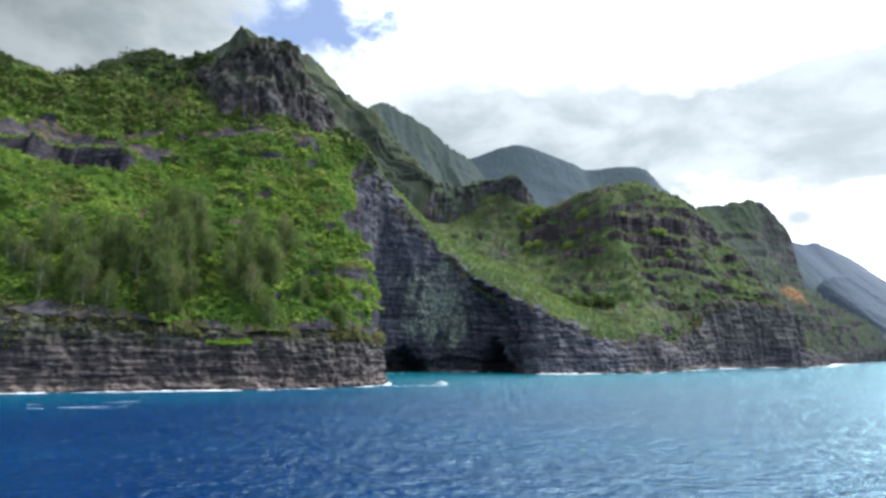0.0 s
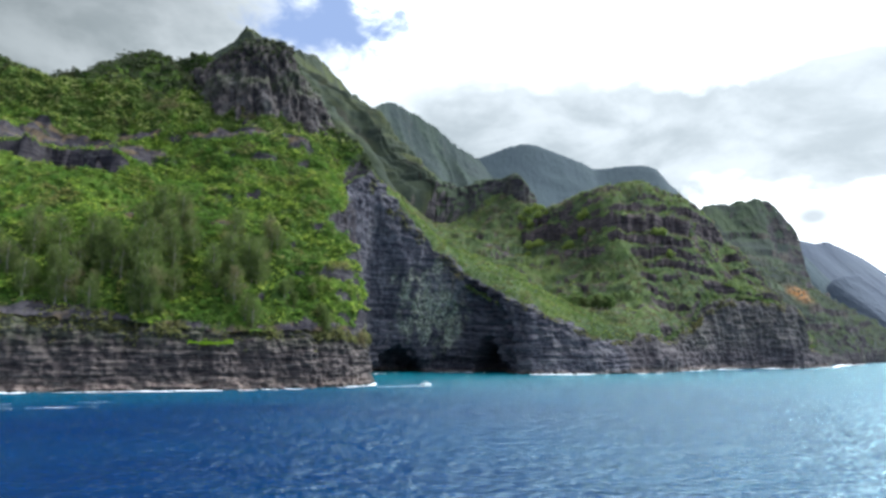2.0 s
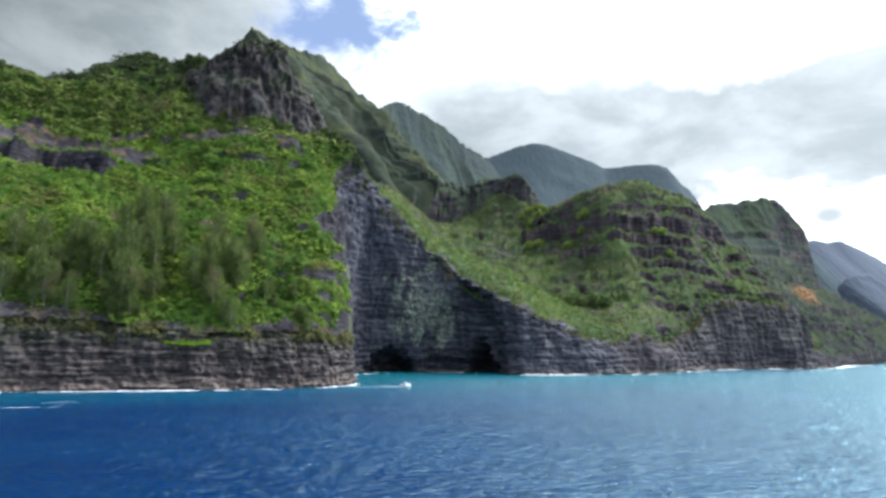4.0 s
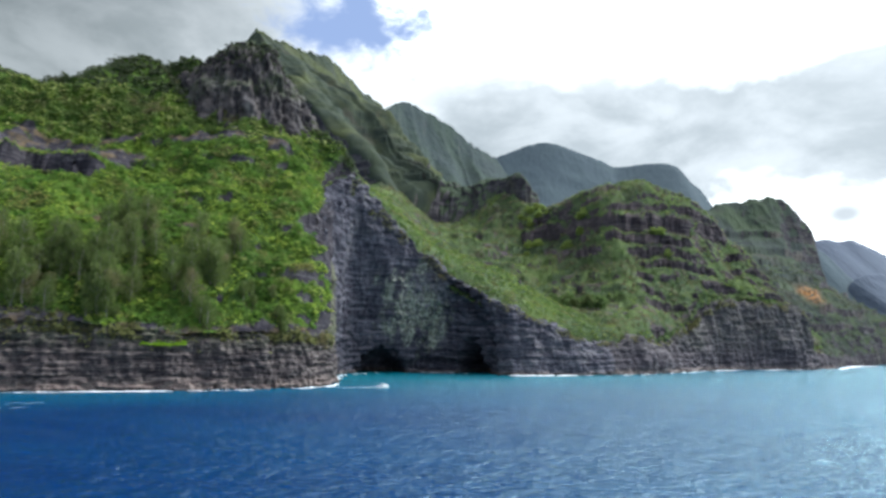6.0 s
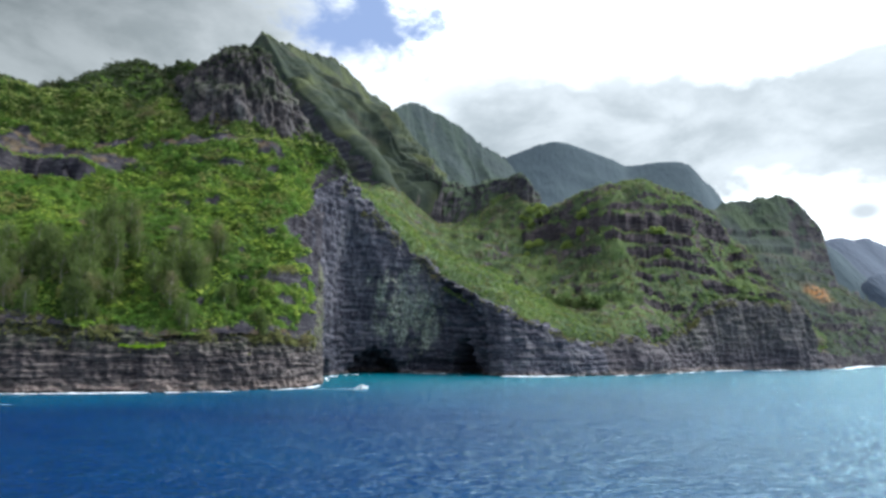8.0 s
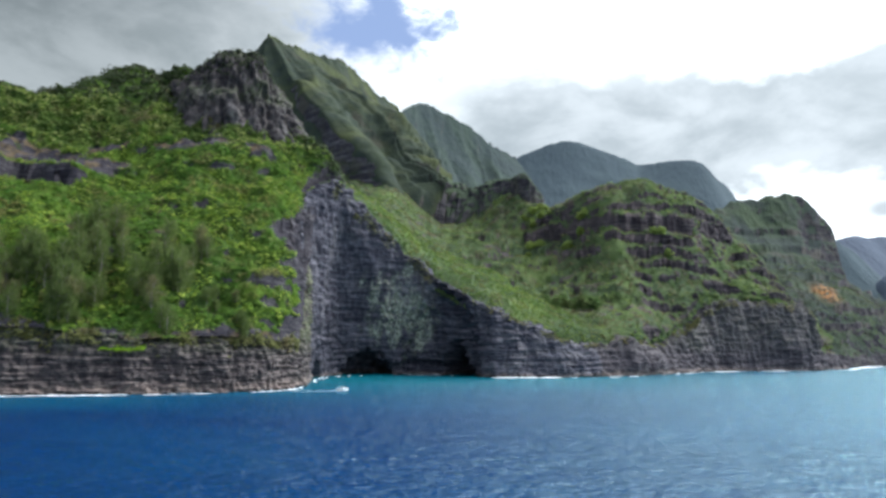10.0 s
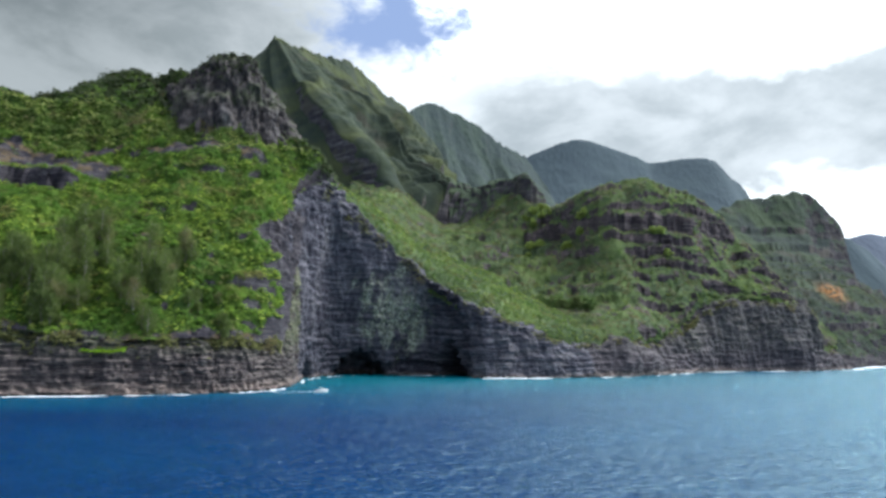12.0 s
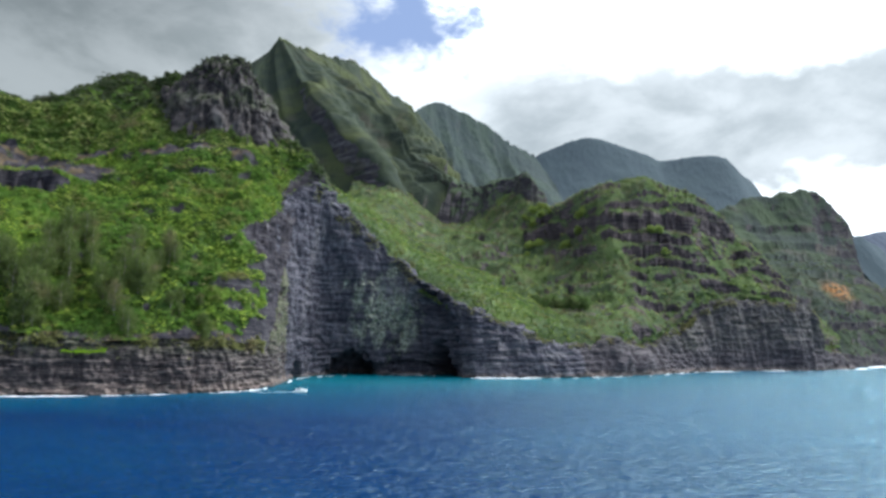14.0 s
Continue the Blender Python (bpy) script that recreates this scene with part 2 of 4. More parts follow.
def hillside(name, size, tone, rock_size, rock_light, bump, earth=(0.125, 0.100, 0.070), tint=(1.0, 1.0, 1.0)):
    m, nt, b = material(name)
    k = Nodes(nt)
    rock, beds = rock_colour(k, rock_size, rock_light, tint, 0.08)
    bare_earth = k.step(k.noise(7.0 * size, 5, 0.65), 0.48, 0.60, 0.0, 0.75)
    rock = k.mix(k.math("SUBTRACT", bare_earth, k.attr("stone"), clamp=True), rock, earth)
    green = green_colour(k, size, tone)
    edge = k.math("ADD", k.attr("bare"), k.math("MULTIPLY", k.math("SUBTRACT", k.noise(3.2 * size, 6, 0.72), 0.5), 1.1))
    f = k.step(edge, 0.40, 0.66)
    soil = k.math("MULTIPLY", k.attr("soil"), k.step(k.noise(5.0, 5, 0.7), 0.4, 0.55))
    k.put(b.inputs["Base Color"], k.mix(soil, k.mix(f, green, rock), (0.27, 0.135, 0.055)))
    b.inputs["Roughness"].default_value = 0.95
    b.inputs["Specular IOR Level"].default_value = 0.03
    h = k.math("ADD", k.noise(1.6 * size, 6, 0.7), k.math("MULTIPLY", beds, f))
    k.put(b.inputs["Normal"], k.bump(h, bump))
    return m


# near ground is darkened to give shade in the gaps between shrubs
NEAR_GREEN = ((0.032, 0.058, 0.015), (0.054, 0.090, 0.018), (0.074, 0.120, 0.018), (0.110, 0.090, 0.048))
# hill and peak greens are blued a little to stand for haze
MID_GREEN = ((0.058, 0.080, 0.044), (0.078, 0.107, 0.048), (0.100, 0.136, 0.048), (0.108, 0.091, 0.064))
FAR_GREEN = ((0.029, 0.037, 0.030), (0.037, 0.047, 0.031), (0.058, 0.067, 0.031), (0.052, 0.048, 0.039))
# aerial haze is put into this blue-grey and the ridge and pale colours
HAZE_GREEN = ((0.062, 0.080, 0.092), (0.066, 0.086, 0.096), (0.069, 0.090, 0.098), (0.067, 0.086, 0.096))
slope_near = hillside("scrub_slope_near", 1.0, NEAR_GREEN, 1.0, 0.56, 0.5, (0.112, 0.082, 0.044), (0.98, 0.98, 1.06))
slope_mid = hillside("scrub_slope_mid", 1.6, MID_GREEN, 1.6, 0.72, 0.8, (0.092, 0.074, 0.052), (1.06, 0.97, 0.96))
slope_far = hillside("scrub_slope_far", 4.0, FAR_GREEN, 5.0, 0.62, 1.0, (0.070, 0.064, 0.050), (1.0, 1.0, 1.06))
RIDGE_HAZE_GREEN = ((0.034, 0.044, 0.046), (0.038, 0.051, 0.048), (0.043, 0.058, 0.048), (0.042, 0.052, 0.047))
PALE_HAZE_GREEN = ((0.102, 0.118, 0.150), (0.105, 0.122, 0.154), (0.108, 0.126, 0.156), (0.106, 0.122, 0.152))
slope_ridge = hillside("hazed_slope_ridge", 6.0, RIDGE_HAZE_GREEN, 7.0, 0.7, 1.2)
slope_pale = hillside("hazed_slope_pale", 9.0, PALE_HAZE_GREEN, 9.0, 0.9, 0.8)
# crag and far coast colours are greyed and blued to paint in haze
slope_crag = hillside("valley_crag_face", 6.0, ((0.050, 0.064, 0.044), (0.060, 0.078, 0.046), (0.074, 0.094, 0.046), (0.076, 0.074, 0.056)), 8.0, 0.75, 0.8, (0.085, 0.082, 0.068), (1.0, 1.0, 1.03))
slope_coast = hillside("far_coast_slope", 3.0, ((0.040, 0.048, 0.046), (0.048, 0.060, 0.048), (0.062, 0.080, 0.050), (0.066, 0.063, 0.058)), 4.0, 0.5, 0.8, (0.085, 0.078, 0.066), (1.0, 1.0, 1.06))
slope_haze = hillside("hazed_slope_distant", 9.0, HAZE_GREEN, 9.0, 1.0, 1.0)


def make_cliff_rock(name, size, light, tint=(1.0, 1.0, 1.0), wash_top=6.4, lines=0.35, streaks=0.4, cover=((0.085, 0.105, 0.060), (0.170, 0.185, 0.125)), grain=(13, 13, 1.1)):
    m, nt, b = material(name)
    k = Nodes(nt)
    rock, beds = rock_colour(k, size, light, tint, lines, grain)
    z = k.split()[2]
    streak = k.noise((2.2, 2.2, 14.0), 5, 0.6)
    rock = k.mix(k.step(streak, 0.54, 0.74, 0.0, streaks), rock, (0.15, 0.135, 0.12))
    rock = k.mix(k.math("MULTIPLY", k.attr("pale"), k.step(k.noise(2.5, 6, 0.7), 0.35, 0.6, 0.0, 0.85)), rock, (0.29, 0.27, 0.265))
    # sun-bleached, reddish rock in the wash zone just over the sea
    wash = k.math("ADD", z, k.math("MULTIPLY", k.noise(5.0, 4), 5.0))
    rock = k.mix(k.step(wash, wash_top, 0.6 * wash_top, 0.0, 0.65), rock, k.mix(k.step(k.noise(2.0, 6, 0.7), 0.4, 0.6), (0.13, 0.095, 0.085), (0.27, 0.215, 0.185)))
    wet = k.step(wash, 3.4, 2.5)
    rock = k.mix(wet, rock, (0.045, 0.036, 0.033))
    scrub = k.math("MULTIPLY", k.attr("scrub"), k.step(k.noise((2.6, 2.6, 4.0), 6, 0.75), 0.40, 0.54))
    k.put(b.inputs["Base Color"], k.mix(scrub, rock, k.mix(k.step(k.noise(1.4), 0.4, 0.6), *cover)))
    k.put(b.inputs["Roughness"], k.step(wet, 0, 1, 0.85, 0.4))
    b.inputs["Specular IOR Level"].default_value = 0.12
    h = k.math("ADD", beds, k.noise(0.7 * size, 5, 0.7))
    k.put(b.inputs["Normal"], k.bump(h, 0.35 * size))
    return m


# blue tint stands for haze and skylight on the shaded bay wall
cliff_rock = make_cliff_rock("bedded_basalt", 1.0, 0.66, (0.93, 0.97, 1.16), 5.0, 0.5, 0.25, ((0.11, 0.125, 0.085), (0.34, 0.35, 0.28)), (15, 15, 1.9))
shore_rock = make_cliff_rock("shore_basalt", 0.7, 0.56, (1.10, 1.0, 0.94), 6.4, 0.8, 0.06, ((0.075, 0.095, 0.045), (0.130, 0.145, 0.075)), (20, 20, 1.1))
coast_rock = make_cliff_rock("coast_basalt", 1.4, 0.60, (1.02, 0.96, 1.04), 6.0, 0.3, 0.3, ((0.085, 0.095, 0.060), (0.150, 0.160, 0.095)), (18, 18, 2.4))
crag_rock = make_cliff_rock("weathered_basalt", 2.0, 0.60, (1.06, 1.0, 0.93), 6.4, 0.0, 0.5, ((0.045, 0.060, 0.026), (0.080, 0.095, 0.045)), (2.2, 2.2, 11.0))


def make_water():
    m, nt, b = material("sea_water")
    k = Nodes(nt)
    x, y, z = k.split()
    big = k.noise((90, 60, 60), 4, 0.5)
    # shallows over pale rock under the cliffs run turquoise
    shore = k.math("SUBTRACT", y, k.math("MULTIPLY", x, 0.62))
    shore = k.math("ADD", shore, k.math("MULTIPLY", k.math("SUBTRACT", big, 0.5), 90.0))
    deep = k.mix(k.step(big, 0.35, 0.65), (0.0001, 0.013, 0.064), (0.0001, 0.022, 0.080))
    # lighter body colour towards +x, in place of reflected bright sky
    deep = k.mix(k.step(x, 40.0, 200.0, 0.0, 0.5), deep, (0.004, 0.062, 0.108))
    c = k.mix(k.math("MULTIPLY", k.step(shore, 122.0, 342.0), k.step(x, 230.0, 50.0, 0.15, 1.0)), deep, (0.002, 0.082, 0.116))
    swell = k.noise((6.0, 3.4, 4.0), 3, 0.5, 0.1)
    chop = k.noise((1.9, 1.1, 1.5), 3, 0.55, 0.1)
    ripple = k.noise((0.6, 0.32, 0.5), 3, 0.6)
    h = k.math("ADD", k.math("MULTIPLY", swell, 0.6), k.math("ADD", k.math("MULTIPLY", chop, 1.0), k.math("MULTIPLY", ripple, 0.12)))
    normal = k.bump(h, 1.0)
    body = nt.nodes.new("ShaderNodeBsdfDiffuse")
    k.put(body.inputs["Color"], c)
    gloss = nt.nodes.new("ShaderNodeBsdfGlossy")
    gloss.inputs["Color"].default_value = (0.70, 0.96, 0.98, 1)
    gloss.inputs["Roughness"].default_value = 0.15
    k.put(gloss.inputs["Normal"], normal)
    fres = nt.nodes.new("ShaderNodeFresnel")
    fres.inputs["IOR"].default_value = 1.34
    k.put(fres.inputs["Normal"], normal)
    mix = nt.nodes.new("ShaderNodeMixShader")
    nt.links.new(k.math("MULTIPLY", fres.outputs[0], 0.90), mix.inputs[0])
    nt.links.new(body.outputs[0], mix.inputs[1])
    nt.links.new(gloss.outputs[0], mix.inputs[2])
    nt.links.new(mix.outputs[0], nt.nodes["Material Output"].inputs[0])
    nt.nodes.remove(b)
    return m


water_mat = make_water()


def make_plain(name, colour, rough=0.6, spread=0.15, size=0.4):
    m, nt, b = material(name)
    k = Nodes(nt)
    n = k.noise(size, 4, 0.6)
    k.put(b.inputs["Base Color"], k.mix(n, tuple(c * (1 - spread) for c in colour), tuple(min(1, c * (1 + spread)) for c in colour)))
    b.inputs["Roughness"].default_value = rough
    return m


foam_mat = make_plain("sea_foam", (0.78, 0.82, 0.84), 0.7, 0.1, 0.8)


def make_leaf(name, dark, bright, dry, deep=None, patch=14.0, dry_from=0.52, pale=None):
    """Foliage: whole stands deeper green or drier; with pale, each shrub has a tint of its own from dark through bright to pale, else each blade."""
    m, nt, b = material(name)
    k = Nodes(nt)
    geo = nt.nodes.new("ShaderNodeNewGeometry").outputs["Random Per Island"]
    if pale:
        tint = k.math("ADD", k.math("MULTIPLY", k.attr("tint"), 0.8), k.math("MULTIPLY", geo, 0.2))
        c = k.mix(k.step(tint, 0.12, 0.52), dark, bright)
        c = k.mix(k.step(tint, 0.58, 0.86), c, pale)
    else:
        c = k.mix(k.step(geo, 0.0, 1.0), dark, bright)
    if deep:
        c = k.mix(k.step(k.noise(patch, 2.5, 0.5, 0.5), 0.46, 0.60, 0.0, 0.72), c, deep)
    dryness = k.noise(patch * 0.8, 3.5, 0.6, 0.5, k.shifted())
    c = k.mix(k.step(dryness, dry_from, dry_from + 0.12, 0.0, 0.85), c, dry)
    k.put(b.inputs["Base Color"], c)
    b.inputs["Roughness"].default_value = 0.75
    b.inputs["Specular IOR Level"].default_value = 0.03
    tr = nt.nodes.new("ShaderNodeBsdfTranslucent")
    k.put(tr.inputs[0], c)
    mix = nt.nodes.new("ShaderNodeMixShader")
    mix.inputs[0].default_value = 0.45
    nt.links.new(b.outputs[0], mix.inputs[1])
    nt.links.new(tr.outputs[0], mix.inputs[2])
    nt.links.new(mix.outputs[0], nt.nodes["Material Output"].inputs[0])
    return m


leaf_near = make_leaf("scrub_leaves", (0.078, 0.140, 0.026), (0.178, 0.270, 0.036), (0.215, 0.205, 0.075), (0.062, 0.155, 0.026), 13.0, 0.53, (0.330, 0.400, 0.075))
leaf_high = make_leaf("upland_leaves", (0.108, 0.158, 0.046), (0.205, 0.270, 0.058), (0.205, 0.180, 0.090), (0.090, 0.145, 0.040), 18.0, 0.54, (0.380, 0.410, 0.150))
# extra blue in the spur and hill leaves imitates haze
leaf_spur = make_leaf("spur_leaves", (0.088, 0.146, 0.048), (0.158, 0.234, 0.056), (0.185, 0.170, 0.072), (0.075, 0.140, 0.034), 12.0, 0.52, (0.230, 0.280, 0.066))
leaf_mid = make_leaf("hill_leaves", (0.085, 0.118, 0.046), (0.150, 0.206, 0.054), (0.168, 0.136, 0.084), (0.076, 0.140, 0.048), 22.0, 0.46, (0.240, 0.295, 0.070))
leaf_dark = make_leaf("dark_leaves", (0.054, 0.072, 0.040), (0.090, 0.114, 0.054), (0.09, 0.094, 0.055))
leaf_broad = make_leaf("broad_leaves", (0.100, 0.155, 0.056), (0.145, 0.210, 0.068), (0.14, 0.17, 0.065))
# far headland leaves, with haze mixed into the greens
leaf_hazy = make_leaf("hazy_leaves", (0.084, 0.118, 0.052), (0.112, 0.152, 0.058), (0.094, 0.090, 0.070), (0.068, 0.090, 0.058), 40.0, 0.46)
needle = make_leaf("ironwood_needles", (0.080, 0.118, 0.036), (0.155, 0.195, 0.060), (0.19, 0.165, 0.085))
fringe_leaf = make_leaf("dry_fringe", (0.120, 0.135, 0.045), (0.190, 0.190, 0.075), (0.19, 0.16, 0.085))
bark = make_plain("grey_bark", (0.22, 0.20, 0.17), 0.9, 0.3, 0.3)

# ---- the sea ----
def make_sea():
    """One sheet to the horizon, finely meshed and wavy off the shore."""
    def axis(lo, hi, step, far_lo, far_hi):
        a = list(np.arange(lo, hi + 0.01, step))
        left = [lo - (lo - far_lo) * (k / 14) ** 3 for k in range(14, 0, -1)]
        right_side = [hi + (far_hi - hi) * (k / 14) ** 3 for k in range(1, 15)]
        return np.array(left + a + right_side)
    xs, ys = axis(-120, 230, 1.0, -4800, 4800), axis(48, 250, 0.85, -2400, 4800)
    X, Y = np.meshgrid(xs, ys)
    rng = np.random.default_rng(31)
    Z = np.zeros_like(X)
    lull = 1.0 + 0.15 * fbm(np.stack([X.ravel(), Y.ravel(), 0 * X.ravel()], 1), 40, 3).reshape(X.shape)
    for i in range(34):
        wave = 2.2 * (16 / 2.2) ** (i / 33)
        a = rng.normal(-1.5, 0.8)
        k = math.tau / wave
        ph = k * (X * math.cos(a) + Y * math.sin(a)) + rng.uniform(0, 6.28)
        Z += lull * 0.006 * wave ** 0.6 * (np.sin(ph) + 0.25 * np.sin(2 * ph + 0.6))
    inside = smooth01(X, -120, -100) * smooth01(-X, -230, -190) * smooth01(Y, 48, 58) * smooth01(-Y, -250, -200)
    g = np.stack([X, Y, Z * inside], 2)
    return new("water", mesh_of("water", g.reshape(-1, 3), grid_faces(*X.shape), water_mat))


sea = make_sea()
tagged(sea, "deep blue rippled ocean, turquoise under the cliffs", "sea", kind="structure")


# ---- landforms ----
def land(rails, nr, nc):
    """The smooth surface through rails of control places, foot first."""
    return catmull(catmull(np.array(rails, float), nr, 0), nc, 1)


def beds_offset(p, size=1.0):
    """How far each lava bed stands proud of the face, in metres: thick flows, thin flows, and upright joints that break them."""
    z = p[:, 2] + 1.3 * size * fbm(p, 40 * size, 3)
    q = np.stack([p[:, 0] / (26 * size), p[:, 1] / (26 * size), z / (2.3 * size)], 1)
    a = np.tanh(3.4 * perlin(q))
    q2 = np.stack([p[:, 0] / (13 * size), p[:, 1] / (13 * size), z / (0.85 * size)], 1) + 31.7
    q3 = np.stack([p[:, 0] / (3.2 * size), p[:, 1] / (3.2 * size), z / (3.4 * size)], 1) + 11.3
    return size * (0.46 * a + 0.26 * np.tanh(3 * perlin(q2)) + 0.46 * np.tanh(4 * perlin(q3)))


def cliffs(g, size=1.0, rough=1.0, buttress=3.0, beds=1.0, flutes=0.0, pillar=1.0):
    """Turns a smooth face into bedded, jointed rock."""
    n = grid_normals(g)
    n[:, :, 2] *= 0.25
    n /= np.linalg.norm(n, axis=2)[:, :, None] + 1e-9
    p = g.reshape(-1, 3)
    d = beds * beds_offset(p, size) + flutes * (np.tanh(2 * perlin(p / (4.5 * pillar, 4.5 * pillar, 30.0 * pillar))) + 0.6 * np.tanh(2 * perlin(p / (1.9 * pillar, 1.9 * pillar, 12.0 * pillar) + 7.7))) + buttress * fbm(p * (1, 1, 0.35), 17 * size, 3, 0.55, 2)
    d += rough * (0.75 * size * fbm(p, 2.6 * size, 3, 0.6, 4))
    return g + n * d.reshape(g.shape[:2])[:, :, None]


def bareness(g, lo, hi, extra=0.0):
    """1 where the ground is too steep for plants."""
    n = grid_normals(g)
    return (smooth01(1 - np.abs(n[:, :, 2]), lo, hi)).reshape(-1) + extra


def scatter(name, g, bare, count, size, leaves, mat, parent, label, seed, keep=None, blade=1.0):
    """Scrub: clumps of small leaf blades, rooted on the surface g where it is not bare."""
    rng = np.random.default_rng(seed)
    r, c = g.shape[:2]
    p = g.reshape(-1, 3)
    cell = np.linalg.norm(np.cross(np.gradient(g, axis=0), np.gradient(g, axis=1)), axis=2).reshape(-1)
    w = cell * np.clip(1.15 - bare * 1.6, 0, 1)
    if keep is not None:
        w = w * keep
    idx = rng.choice(len(p), count, p=w / w.sum())
    base = p[idx] + rng.normal(size=(count, 3)) * size * 0.4
    sz = size * rng.uniform(0.5, 1.3, count) ** 1.3
    tint = np.repeat(rng.uniform(0, 1, count), leaves * 3)
    k = count * leaves
    cen = np.repeat(base, leaves, 0)
    s = np.repeat(sz, leaves)
    off = rng.normal(size=(k, 3))
    off /= np.linalg.norm(off, axis=1)[:, None]
    off[:, 2] = np.abs(off[:, 2]) * 0.9
    cen = cen + off * (s * rng.uniform(0.15, 0.6, k))[:, None]
    nrm = off * 0.6 + (0.15, -0.35, 0.75) + rng.normal(size=(k, 3)) * 0.2
    nrm /= np.linalg.norm(nrm, axis=1)[:, None]
    t = np.cross(nrm, rng.normal(size=(k, 3)))
    t /= np.linalg.norm(t, axis=1)[:, None] + 1e-9
    b = np.cross(nrm, t)
    ls = (blade * s * rng.uniform(0.26, 0.56, k))[:, None]
    v = np.stack([cen - t * ls - b * ls * 0.5, cen + t * ls - b * ls * 0.45 + nrm * ls * 0.2, cen + b * ls * 0.9], 1)
    ob = new(name, mesh_of(name, v.reshape(-1, 3), np.arange(k * 3).reshape(-1, 3), mat, {"tint": tint}))
    ob.parent = parent
    return tagged(ob, label, kind="stuff")


# The near headland: cliff, steep scrub slope, rocky tower on its shoulder.
HL_FOOT = [(-235, 142, -3), (-160, 155, -3), (-118, 165, -3), (-90, 178, -3), (-64, 189, -3), (-45, 200, -3), (-33, 212, -3), (-27, 230, -3), (-33, 262, -3), (-48, 318, -3), (-40, 338, -3), (-30, 350, -3)]
HL_SHELF = [(-236, 145, 3), (-161, 158, 3), (-119, 168, 3), (-91, 181, 3), (-65, 192, 2.5), (-47, 203, 2.5), (-35, 214, 2.5), (-28, 231, 2.5), (-34, 263, 4), (-49, 319, 20), (-41, 339, 20), (-31, 351, 20)]
HL_TOP = [(-238, 152, 34), (-164, 166, 27), (-122, 174, 21), (-94, 185, 19), (-68, 196, 16), (-50, 207, 17), (-38, 217, 17), (-31, 234, 16), (-36, 262, 20), (-51, 321, 86), (-44, 338, 88), (-36, 345, 76)]
HL_A = [(-240, 172, 52), (-172, 182, 46), (-128, 192, 42), (-99, 204, 38), (-76, 208, 32), (-57, 221, 34), (-44, 229, 34), (-33, 245, 34), (-40, 267, 43), (-53, 324, 92), (-46, 342, 94), (-34, 350, 82)]
HL_B = [(-246, 198, 76), (-182, 208, 68), (-140, 220, 64), (-116, 231, 62), (-90, 238, 61), (-70, 244, 60), (-56, 251, 61), (-46, 262, 62), (-49, 286, 74), (-57, 328, 98), (-48, 346, 100), (-33, 355, 86)]
HL_C = [(-256, 238, 108), (-196, 246, 96), (-160, 262, 90), (-132, 268, 89), (-106, 271, 88), (-86, 277, 89), (-75, 290, 91), (-69, 306, 98), (-63, 322, 106), (-55, 336, 111), (-46, 349, 104), (-33, 360, 88)]
HL_D = [(-268, 274, 140), (-214, 284, 126), (-176, 298, 119), (-146, 303, 117), (-120, 308, 121), (-98, 313, 122), (-84, 321, 121), (-76, 329, 120), (-70, 334, 121), (-54, 342, 116), (-46, 352, 106), (-33, 366, 89)]
HL_RIDGE = [(-290, 285, 173), (-240, 296, 157), (-212, 310, 148), (-200, 328, 155), (-184, 361, 181), (-170, 362, 173), (-157, 360, 178), (-135, 355, 168), (-100, 352, 150), (-54, 349, 117), (-47, 358, 106), (-32, 372, 90)]
HL_BACK = [(-310, 350, 150), (-250, 360, 140), (-220, 375, 135), (-205, 390, 140), (-186, 400, 160), (-172, 400, 155), (-158, 400, 150), (-135, 400, 140), (-100, 400, 120), (-62, 392, 108), (-52, 395, 104), (-34, 400, 86)]
headland = thing("headland", "steep green headland rising from a dark basalt sea cliff", "headland")

HL_CAP = [(x - 4, y + 7, z + 3.5) for x, y, z in HL_TOP]
g_cliff = cliffs(land([HL_FOOT, HL_SHELF, HL_TOP, HL_CAP], 44, 84), 0.5, 1.0, 2.0, 1.7)[:, :84 * 8 + 40]
zc = g_cliff.reshape(-1, 3)[:, 2]
sheet("sea_cliff", g_cliff, shore_rock, headland, {"scrub": smooth01(zc, 9, 22) * 0.6}, "banded dark basalt cliff with a bleached foot")

pc = g_cliff.reshape(-1, 3)
leafy = smooth01(pc[:, 2] + 7 * fbm(pc, 12, 3, 0.6, 23), 10, 17) * smooth01(fbm(pc, 4, 3, 0.6, 24), -0.2, 0.3) * smooth01(-pc[:, 1], -262, -250)
scatter("hanging_scrub", g_cliff, 0.7 - 0.7 * leafy, 3000, 0.8, 8, fringe_leaf, headland, "shrubs hanging over the cliff edge", 12, leafy ** 2 + 0.0008)
lip = g_cliff[80:112, :84 * 7 + 40]
scatter("lip_grass", lip, np.zeros(lip.shape[0] * lip.shape[1]), 5000, 0.9, 9, fringe_leaf, headland, "dry olive grass over the cliff edge", 14, smooth01(fbm(lip.reshape(-1, 3), 10, 3, 0.5, 28), -0.3, 0.3) + 0.05)
g = land([HL_TOP, HL_A, HL_B, HL_C, HL_D, HL_RIDGE, HL_BACK], 46, 52)
p = g.reshape(-1, 3)
edge = smooth01(np.tile(np.arange(g.shape[0])[:, None], (1, g.shape[1])).reshape(-1), 0, 40)
col = np.tile(np.arange(g.shape[1])[None, :] / 52, (g.shape[0], 1)).reshape(-1)
ragged = 3 * fbm(p, 9, 3, 0.6, 21)
inner = 1 - 0.8 * smooth01(col, 8.6, 9.6)
